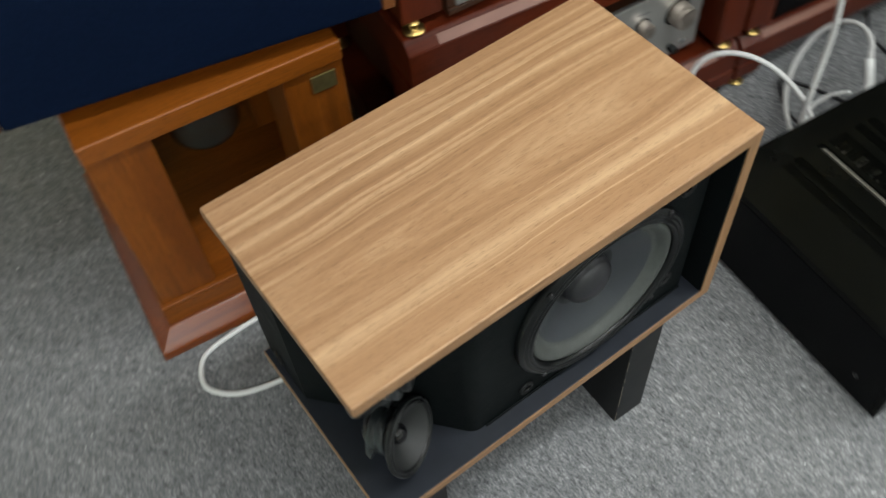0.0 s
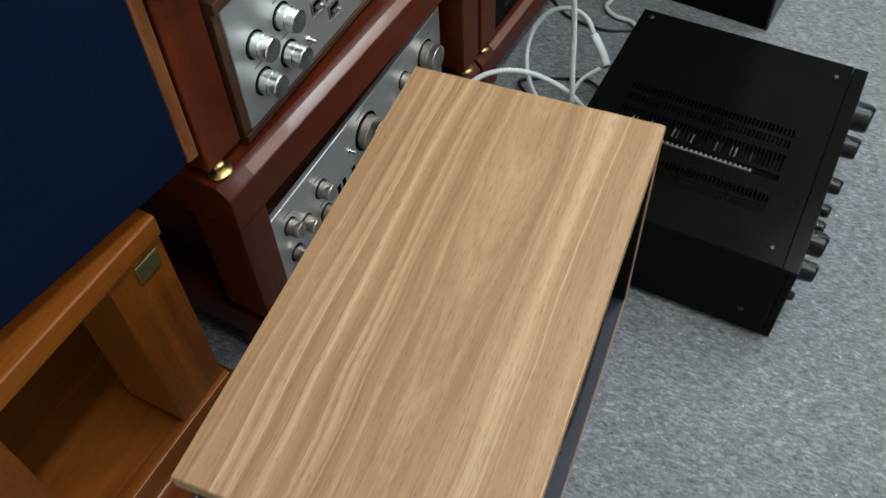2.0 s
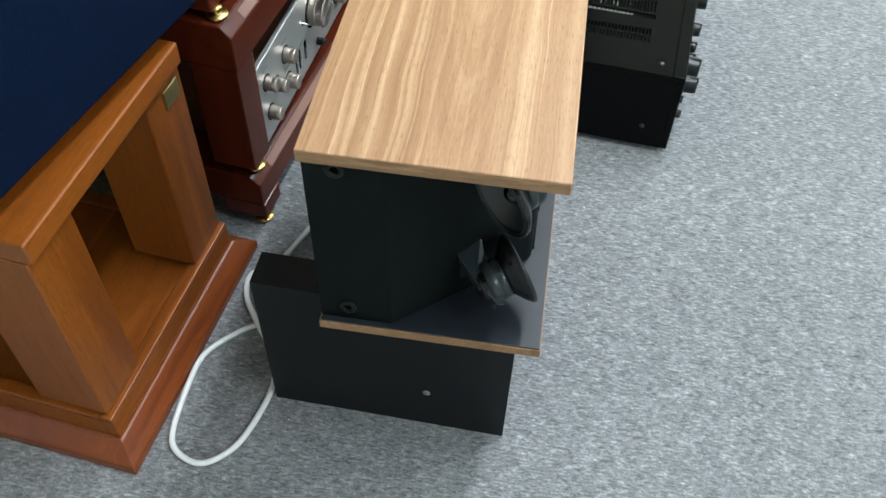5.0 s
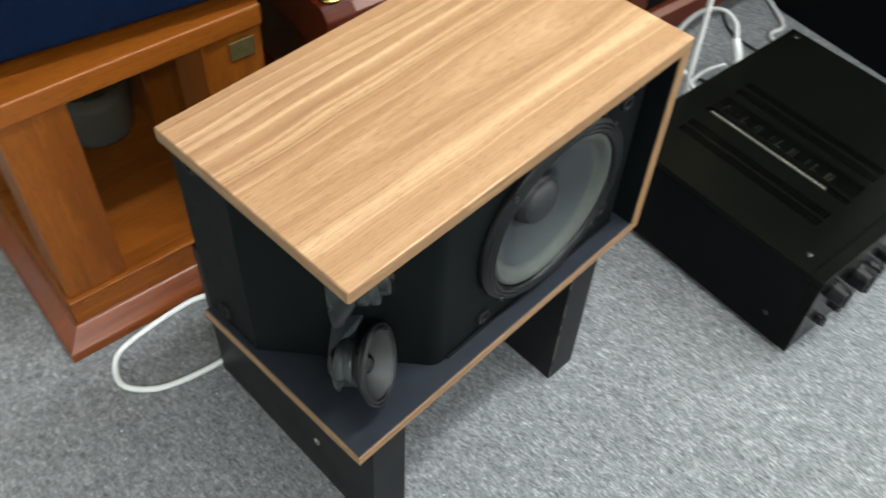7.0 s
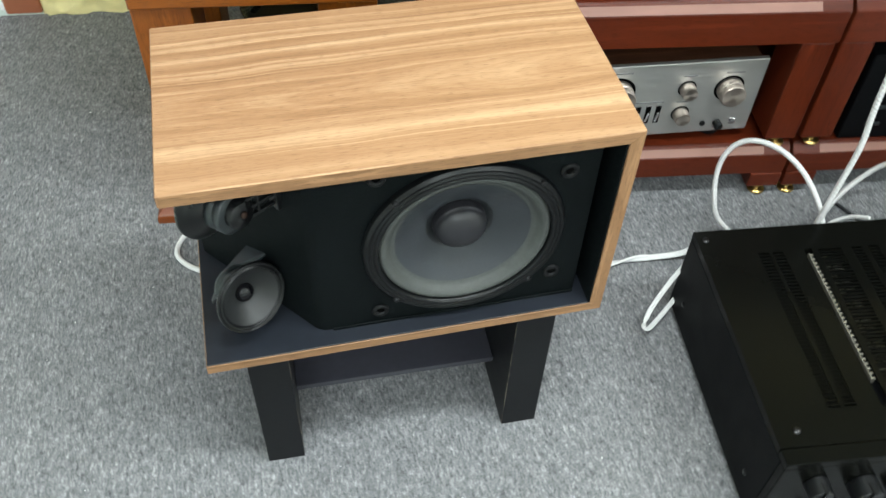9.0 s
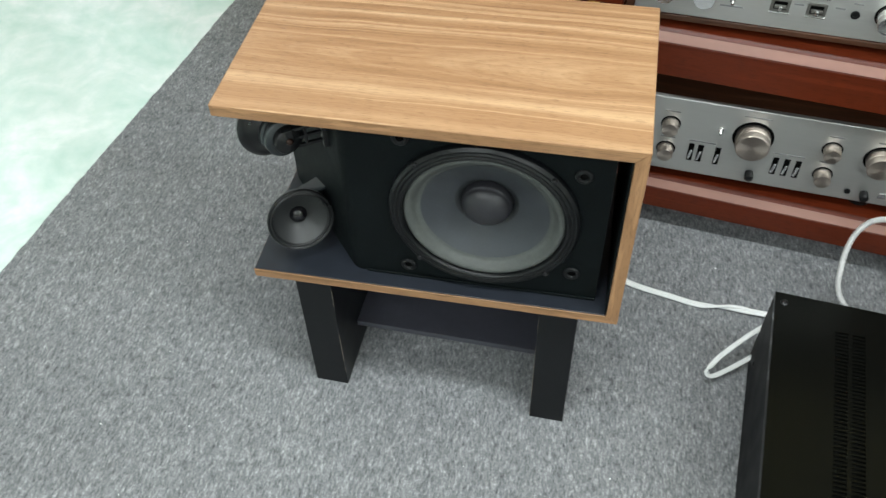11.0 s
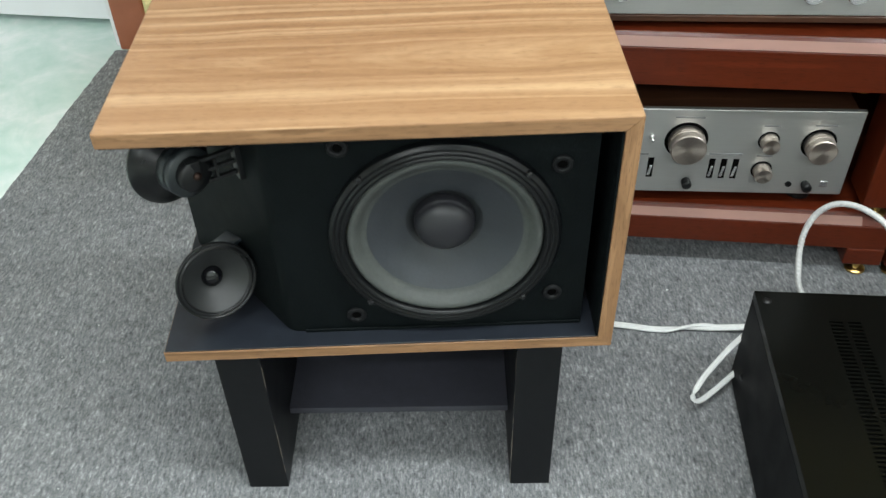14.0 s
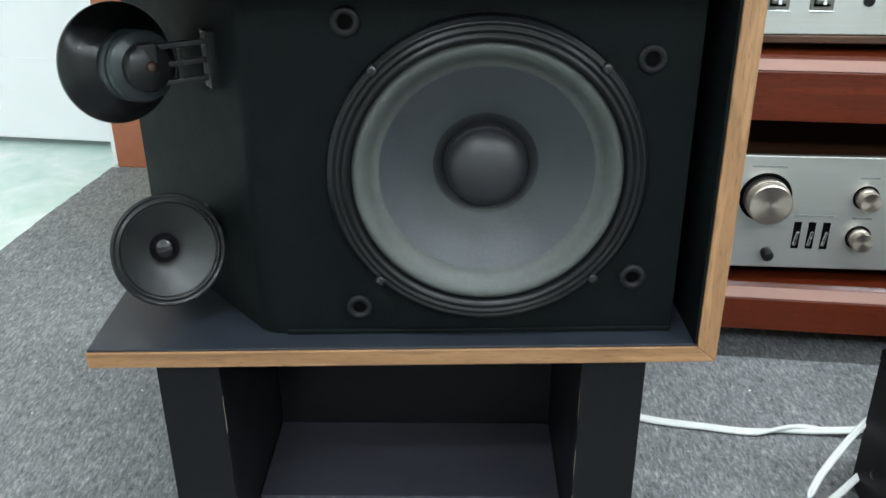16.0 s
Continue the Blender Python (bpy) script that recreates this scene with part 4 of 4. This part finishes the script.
def dial(parent, x, z, r, n, mat, ring=True):
    k = part("knob", lathe([(r, 0.001), (r, n * 0.5), (r * 0.96, n * 0.53), (r * 0.96, n - 0.0012), (r * 0.91, n), (r * 0.90, n), (r * 0.4, n - 0.0006), (0, n - 0.0008)], 40, FRONT), mat, parent, "turned metal knob", True)
    k.data.set_sharp_from_angle(angle=radians(30))
    k.location = (x, 0, z)
    if ring:
        part("knob_recess", lathe([(r * 1.0, 0.0004), (r * 1.16, 0.0006), (r * 1.18, 0.0)], 40, FRONT), M_VOID, k)


def slot_switch(parent, x, z, h=0.026, w=0.0085):
    s = part("slide_switch", box(x - w / 2, x + w / 2, -0.0006, 0.001, z - h / 2, z + h / 2), M_VOID, parent, "black switch slot")
    lever = box(-0.0019, 0.0019, -0.003, -0.0008, -h * 0.30, h * 0.24, 0.0006)
    lever.transform(Matrix.Translation((x - 0.0004, 0, z - h * 0.08)) @ Matrix.Rotation(radians(9), 4, "Y"))
    part("lever", lever, M_KNOB2, s, "bright metal lever")


def print_bar(parent, x, z, w, h=0.0022):
    part("printed_mark", box(x - w / 2, x + w / 2, -0.0004, 0.0002, z - h / 2, z + h / 2), M_INK, parent)


def silver_amplifier_low():
    am = thing("silver_amplifier", "brushed silver stereo amplifier on the lower rack shelf", "amplifier", pose(0.402, 0.437, 0.109, 0, 0, -5.5))
    W, H0, H1 = 0.468, 0.019, 0.160
    part("face", box(0, W, 0, 0.008, H0, H1, 0.0012), M_ALU, am, "brushed aluminium front plate")
    part("case", box(0.006, W - 0.006, 0.0085, 0.34, H0 + 0.002, H1 - 0.004, 0.002), M_CASE, am, "dark wooden case")
    for x in (0.05, W - 0.05):
        for y in (0.03, 0.30):
            part("foot", lathe([(0, 0), (0.018, 0), (0.018, H0 + 0.001), (0, H0 + 0.001)], 20, Matrix.Translation((x, y, 0))), M_PLASTIC, am)
    z = H0
    dial(am, 0.234, z + 0.090, 0.0255, 0.026, M_KNOB)
    dial(am, 0.416, z + 0.088, 0.0205, 0.024, M_KNOB)
    for x, zz, r in ((0.347, 0.092, 0.0125), (0.347, 0.042, 0.0125), (0.112, 0.092, 0.0125), (0.112, 0.042, 0.0125), (0.036, 0.098, 0.0115), (0.036, 0.042, 0.0115), (0.068, 0.07, 0.0115)):
        dial(am, x, z + zz, r, 0.018, M_KNOB)
    for x in (0.276, 0.2925, 0.309, 0.150, 0.164, 0.190):
        slot_switch(am, x, z + 0.043, 0.034)
    for x, zz in ((0.244, 0.014), (0.414, 0.012)):
        part("push_knob", lathe([(0.0065, 0), (0.007, 0.012), (0.0055, 0.014), (0, 0.014)], 24, facing(x, 0, z + zz + 0.006)), M_PLASTIC, am, "small black push knob", True)
    part("jack", lathe([(0.0045, 0), (0.0045, 0.002), (0.0025, 0.002), (0.0025, 0.0004), (0, 0.0004)], 20, facing(0.39, 0, z + 0.018)), M_PLASTIC, am)
    toggle = lathe([(0.004, 0), (0.004, 0.003), (0.0018, 0.004), (0.0022, 0.012), (0, 0.0125)], 16, facing(0.186, 0, z + 0.096))
    part("toggle", toggle, M_KNOB2, am, "small chrome toggle", True)
    part("emblem", box(0.434, 0.445, -0.0012, 0.0004, z + 0.014, z + 0.024, 0.001), M_KNOB2, am, "small bright emblem")
    for x, zz, w in ((0.234, 0.128, 0.04), (0.347, 0.116, 0.022), (0.347, 0.066, 0.022), (0.419, 0.118, 0.03), (0.2925, 0.068, 0.045), (0.112, 0.116, 0.022), (0.112, 0.066, 0.022), (0.036, 0.122, 0.02), (0.165, 0.066, 0.04)):
        print_bar(am, x, z + zz, w)


def silver_amplifier_high():
    am = thing("silver_amplifier", "silver stereo amplifier in a wooden case on the upper shelf", "amplifier", pose(0.432, 0.444, 0.3855, 0, 0, -5.5))
    W, H0, H1 = 0.452, 0.0185, 0.185
    part("face", box(0, W, 0, 0.008, H0, H1, 0.0012), M_ALU, am, "brushed aluminium front plate")
    part("case_base", box(-0.012, W + 0.012, -0.002, 0.34, 0.0095, H0 - 0.0005, 0.0012), M_CASE, am, "dark wooden case")
    part("case_top", box(-0.012, W + 0.012, -0.004, 0.34, H1 + 0.0005, H1 + 0.015, 0.0015), M_CASE, am)
    for x in (-0.012, W + 0.0005):
        part("case_side", box(x, x + 0.0115, 0.002, 0.34, H0, H1, 0.001), M_CASE, am)
    part("chassis", box(0.004, W - 0.004, 0.009, 0.33, H0 + 0.001, H1 - 0.001), M_AMPSIDE, am)
    for x in (0.05, W - 0.05):
        for y in (0.04, 0.30):
            part("foot", lathe([(0, -0.0005), (0.016, -0.0005), (0.016, 0.0096), (0, 0.0096)], 20, Matrix.Translation((x, y, 0))), M_PLASTIC, am)
    z = H0
    for x, zz in ((0.038, 0.042), (0.090, 0.042), (0.038, 0.094), (0.090, 0.094), (0.322, 0.040), (0.375, 0.040), (0.39, 0.1)):
        dial(am, x, z + zz, 0.0145, 0.024, M_KNOB2)
    for x, zz in ((0.156, 0.064), (0.188, 0.064), (0.234, 0.064), (0.188, 0.036), (0.234, 0.036), (0.156, 0.105), (0.188, 0.105), (0.234, 0.105)):
        s = part("toggle_plate", box(x - 0.0125, x + 0.0125, -0.0012, 0.0006, z + zz - 0.0095, z + zz + 0.0095, 0.0008), M_PLATE, am, "grey metal toggle plate")
        part("toggle_slot", box(x - 0.0085, x + 0.0085, -0.0018, -0.0010, z + zz - 0.006, z + zz + 0.006, 0.0003), M_VOID, s, "black inner slot")
        part("plate_edge", box(x - 0.013, x + 0.013, -0.003, -0.0004, z + zz - 0.0112, z + zz - 0.0096, 0.0004), M_KNOB2, s, "bright lower edge")
        part("lever", box(x - 0.0075, x + 0.0075, -0.0062, -0.0017, z + zz - 0.0024, z + zz + 0.0016, 0.0008), M_PLATE, s, "grey metal lever")
        part("lever_tip", box(x - 0.0022, x + 0.0022, -0.0105, -0.0060, z + zz - 0.0030, z + zz + 0.0034, 0.0008), M_KNOB2, s, "bright lever tip")
    part("toggle", lathe([(0.004, 0), (0.004, 0.003), (0.0018, 0.004), (0.0022, 0.012), (0, 0.0125)], 16, facing(0.127, 0, z + 0.035)), M_KNOB2, am, "small chrome toggle", True)
    part("jack", lathe([(0.0058, 0), (0.0058, 0.002), (0.003, 0.002), (0.003, 0.0004), (0, 0.0004)], 20, facing(0.282, 0, z + 0.036)), M_PLASTIC, am)
    for x, zz, w in ((0.127, 0.024, 0.03), (0.282, 0.052, 0.012), (0.322, 0.066, 0.04), (0.211, 0.04, 0.012), (0.262, 0.042, 0.012), (0.038, 0.068, 0.02), (0.09, 0.068, 0.02), (0.09, 0.118, 0.02)):
        print_bar(am, x, z + zz, w)


def black_mixer():
    mx = thing("black_mixer", "black audio mixer with coloured knobs in the rack", "mixer", rack_m(0.678, 0.0, 0.109))
    part("body", box(0, 0.44, 0, 0.30, 0.0, 0.17, 0.003), M_AMPSIDE, mx)
    rng = random.Random(8)
    for i in range(12):
        for j in range(5):
            mat = (M_REDPLUG, M_KNOB2, M_DOORW, M_DOORW, M_SCREW, M_MAGNET, M_MAGNET, M_MAGNET)[rng.randrange(8)]
            part("knob", lathe([(0.0034, 0), (0.0030, 0.008), (0, 0.0085)], 10, facing(0.11 + i * 0.026, 0, 0.03 + j * 0.027)), mat, mx, smooth=True)
    for j in range(3):
        part("slider", box(0.035, 0.060, -0.004, 0.0, 0.03 + j * 0.035, 0.036 + j * 0.035, 0.001), M_MAGNET, mx, "grey slider cap")


# ---- cables ----
def twisted(points, r, turn=0.013):
    """Two strands wound round one another along points."""
    pts = [Vector(p) for p in points]
    path = []
    for i in range(len(pts) - 1):
        p0, p1, p2, p3 = pts[max(i - 1, 0)], pts[i], pts[i + 1], pts[min(i + 2, len(pts) - 1)]
        n = max(4, int((p2 - p1).length / 0.0016))
        for k in range(n):
            t = k / n
            path.append(0.5 * ((2 * p1) + (p2 - p0) * t + (2 * p0 - 5 * p1 + 4 * p2 - p3) * t * t + (3 * p1 - p0 - 3 * p2 + p3) * t ** 3))
    bm = bmesh.new()
    for phase in (0.0, math.pi):
        run, rings = 0.0, []
        for i, p in enumerate(path):
            d = (path[min(i + 1, len(path) - 1)] - path[max(i - 1, 0)]).normalized()
            side = d.cross(Vector((0.3, 0.2, 1))).normalized()
            up = side.cross(d).normalized()
            a = phase + 2 * math.pi * run / turn
            c = p + (side * math.cos(a) + up * math.sin(a)) * r * 0.15
            rings.append([bm.verts.new(c + (side * math.cos(q) + up * math.sin(q)) * r * 0.85) for q in (2 * math.pi * k / 7 for k in range(7))])
            if i + 1 < len(path):
                run += (path[i + 1] - p).length
        for a, b in zip(rings, rings[1:]):
            for k in range(7):
                bm.faces.new((a[k], a[(k + 1) % 7], b[(k + 1) % 7], b[k]))
    return bm


def braided_cable(label, points):
    return tagged(linked("braided_cable", twisted(points, 0.0046), M_BRAID, True), label, "cable")


def cable(name, label, points, r, mat, flat=1.0):
    ob = linked(name, tube(points, r, flat), mat, True)
    return tagged(ob, label, "cable")


def zip_cord(name, label, points, r, turns=()):
    """Two joined cores side by side. turns: (share of the way, width, degrees) by which the cord rolls over."""
    pts = [Vector(p) for p in points]
    path = []
    for i in range(len(pts) - 1):
        p0, p1, p2, p3 = pts[max(i - 1, 0)], pts[i], pts[i + 1], pts[min(i + 2, len(pts) - 1)]
        for k in range(12):
            t = k / 12
            path.append(0.5 * ((2 * p1) + (p2 - p0) * t + (2 * p0 - 5 * p1 + 4 * p2 - p3) * t * t + (3 * p1 - p0 - 3 * p2 + p3) * t ** 3))
    path.append(pts[-1])
    bm = bmesh.new()
    for lane in (-1, 1):
        rings = []
        for i, p in enumerate(path):
            d = (path[min(i + 1, len(path) - 1)] - path[max(i - 1, 0)]).normalized()
            side = d.cross(Vector((0, 0, 1))).normalized()
            up = side.cross(d).normalized()
            roll = sum(radians(deg) * min(1, max(0, (i / len(path) - at) / wide + 0.5)) for at, wide, deg in turns)
            across = side * math.cos(roll) + up * math.sin(roll)
            over = up * math.cos(roll) - side * math.sin(roll)
            c = p + across * lane * r * 0.82 + Vector((0, 0, abs(math.sin(roll)) * r))
            rings.append([bm.verts.new(c + across * r * math.cos(q) + over * r * 0.8 * math.sin(q)) for q in (2 * math.pi * k / 9 for k in range(9))])
        for a, b in zip(rings, rings[1:]):
            for k in range(9):
                bm.faces.new((a[k], a[(k + 1) % 9], b[(k + 1) % 9], b[k]))
        bm.faces.new(rings[0][::-1])
        bm.faces.new(rings[-1])
    return tagged(linked(name, bm, M_CABLE, True), label, "cable")


def cables():
    f = 0.0045
    floor_pts = [(0.42, 0.345), (0.318, 0.384), (0.276, 0.402), (0.245, 0.432), (0.204, 0.428), (0.157, 0.397), (0.113, 0.363), (0.068, 0.351), (0.015, 0.358), (-0.036, 0.377), (-0.064, 0.412), (-0.052, 0.450), (-0.021, 0.465), (0.055, 0.467), (0.102, 0.459), (0.144, 0.423), (0.177, 0.384), (0.24, 0.36)]
    pts = [(x, y, f + (0.007 if i in (3, 4, 5) else 0)) for i, (x, y) in enumerate(floor_pts)]
    cable("white_cable", "white round cable looped on the carpet", pts, 0.0042, M_CABLE)
    pts = [(0.40, 0.33, 0.004), (0.48, 0.285, 0.004), (0.55, 0.266, 0.004), (0.597, 0.256, 0.004), (0.658, 0.255, 0.005), (0.715, 0.247, 0.012), (0.74, 0.238, 0.03), (0.76, 0.20, 0.06)]
    zip_cord("flat_cable", "white two-core flat cable running over the carpet to the amplifier", pts, 0.0030, ((0.52, 0.16, 180),))
    pts = [(0.720, 0.190, 0.110), (0.685, 0.172, 0.094), (0.655, 0.156, 0.077), (0.620, 0.133, 0.050), (0.606, 0.120, 0.036), (0.601, 0.113, 0.029), (0.610, 0.112, 0.022), (0.635, 0.129, 0.022), (0.672, 0.155, 0.030), (0.715, 0.182, 0.040)]
    zip_cord("folded_cable", "white two-core flat cable folded beside the amplifier", pts, 0.0021, ((0.5, 0.2, 180),))
    pts = [(0.835, 0.245, 0.008), (0.803, 0.291, 0.029), (0.798, 0.316, 0.062), (0.801, 0.334, 0.100), (0.811, 0.340, 0.133), (0.827, 0.333, 0.158), (0.846, 0.313, 0.172), (0.866, 0.281, 0.175), (0.883, 0.241, 0.164), (0.892, 0.192, 0.138), (0.888, 0.150, 0.105)]
    braided_cable("thick white braided cable arching behind the amplifier", pts)
    pts = [(0.868, 0.155, 0.09), (0.878, 0.172, 0.105), (0.892, 0.182, 0.17), (0.905, 0.190, 0.26), (0.902, 0.197, 0.34), (0.905, 0.21, 0.50), (0.915, 0.24, 0.75), (0.93, 0.32, 1.0)]
    braided_cable("thick white braided cable hanging down to the amplifier", pts)
    pts = [(0.885, 0.150, 0.045), (0.912, 0.192, 0.033), (0.969, 0.256, 0.030), (1.022, 0.292, 0.042), (1.060, 0.303, 0.066), (1.082, 0.296, 0.095), (1.092, 0.272, 0.124), (1.088, 0.238, 0.140), (1.072, 0.206, 0.140), (1.050, 0.186, 0.128)]
    braided_cable("thick white braided cable looping behind the amplifier", pts)
    pts = [(1.048, 0.186, 0.128), (1.028, 0.164, 0.112), (1.008, 0.150, 0.102)]
    cable("cable_plug", "white plug sleeve at the end of the braided cable", pts, 0.0075, M_CABLE)
    pts = [(0.945, 0.150, 0.150), (0.935, 0.175, 0.128), (0.915, 0.185, 0.105), (0.890, 0.170, 0.09)]
    cable("cable_tail", "thin white cable tail behind the amplifier", pts, 0.0032, M_CABLE)
    pts = [(1.05, 0.115, 0.09), (1.10, 0.122, 0.035), (1.19, 0.123, 0.008), (1.25, 0.150, 0.007), (1.262, 0.190, 0.007), (1.285, 0.213, 0.007), (1.33, 0.213, 0.007), (1.40, 0.30, 0.007)]
    braided_cable("thick white braided cable curling onto the carpet", pts)
    pts = [(0.94, 0.17, 0.03), (0.979, 0.250, 0.005), (1.023, 0.306, 0.005), (1.045, 0.283, 0.005), (1.070, 0.200, 0.005), (1.050, 0.165, 0.012), (1.02, 0.15, 0.03)]
    cable("black_cable", "thin black mains cable bent on the carpet", pts, 0.0028, M_BLACKCABLE)
    pts = [(1.29, 0.33, 0.005), (1.236, 0.278, 0.005), (1.218, 0.199, 0.005), (1.233, 0.136, 0.005), (1.19, 0.09, 0.02)]
    cable("black_cable", "thin black cord lying behind the amplifier", pts, 0.0026, M_BLACKCABLE)


# ---- wall stones ----
def wall_stones():
    wall = bpy.data.objects["wall_north"]
    rng = random.Random(11)
    meshes = []
    h = 0.078
    for k in range(10):
        w = (0.17, 0.20, 0.23, 0.26)[k % 4]
        bm = bmesh.new()
        nx, nz = 15, 8
        grid = []
        for j in range(nz):
            row = []
            for i in range(nx):
                edge = i in (0, nx - 1) or j in (0, nz - 1)
                y = -0.003 if edge else -0.013 - 0.011 * noise.noise((i * 0.33 + k * 9, j * 0.5, k)) - 0.005 * noise.noise((i * 0.8 + k * 5, j * 0.9, k + 0.5)) - 0.0012 * rng.random()
                row.append(bm.verts.new((w * i / (nx - 1) + (0 if edge else rng.uniform(-0.002, 0.002)), y, h * j / (nz - 1) + (0 if edge else rng.uniform(-0.0015, 0.0015)))))
            grid.append(row)
        for j in range(nz - 1):
            for i in range(nx - 1):
                bm.faces.new((grid[j][i], grid[j][i + 1], grid[j + 1][i + 1], grid[j + 1][i]))
        rim = [grid[0][i] for i in range(nx)] + [grid[j][nx - 1] for j in range(1, nz)] + [grid[nz - 1][i] for i in range(nx - 2, -1, -1)] + [grid[j][0] for j in range(nz - 2, 0, -1)]
        back = [bm.verts.new((v.co.x, 0.0205, v.co.z)) for v in rim]
        for i in range(len(rim)):
            j = (i + 1) % len(rim)
            bm.faces.new((rim[i], back[i], back[j], rim[j]))
        bmesh.ops.recalc_face_normals(bm, faces=bm.faces)
        me = bpy.data.meshes.new("stone")
        bm.to_mesh(me)
        bm.free()
        for p in me.polygons:
            p.use_smooth = True
        me.set_sharp_from_angle(angle=radians(50))
        me.materials.append(M_STONE)
        meshes.append((w, me))
    for row in range(12):
        x = 0.003
        while x < 1.75:
            w, me = meshes[rng.randrange(10)]
            ob = new("stone", me)
            ob.parent = wall
            ob.location = (x, 0, -0.024 + row * (h + 0.002))
            x += w + 0.002


def lint():
    rng = random.Random(21)
    bm = bmesh.new()
    for k in range(45):
        x, y = rng.uniform(-0.45, 0.9), rng.uniform(-0.55, 0.9)
        a, n = rng.uniform(0, 6.3), rng.uniform(0.0010, 0.0026)
        c = Vector((x, y, 0.0015))
        ring = [bm.verts.new(c + Vector((math.cos(a + q) * n * rng.uniform(0.4, 1), math.sin(a + q) * n * rng.uniform(0.4, 1), rng.uniform(-0.001, 0.001)))) for q in (0, 1.3, 2.6, 3.9, 5.1)]
        top = bm.verts.new(c + Vector((0, 0, 0.0012)))
        for i in range(5):
            bm.faces.new((ring[i], ring[(i + 1) % 5], top))
        bm.faces.new(ring[::-1])
    tagged(linked("lint", bm, M_CABLE), "tiny pale lint flecks scattered on the carpet", "lint", kind="stuff")


room()
lights()
lint()
bookshelf_speaker()
speaker_stand()
black_amplifier()
black_box()
wooden_speaker_stand()
large_speaker()
equipment_rack(0.0, 0.598)
equipment_rack(0.604, 0.62)
silver_amplifier_low()
silver_amplifier_high()
black_mixer()
cables()
wall_stones()
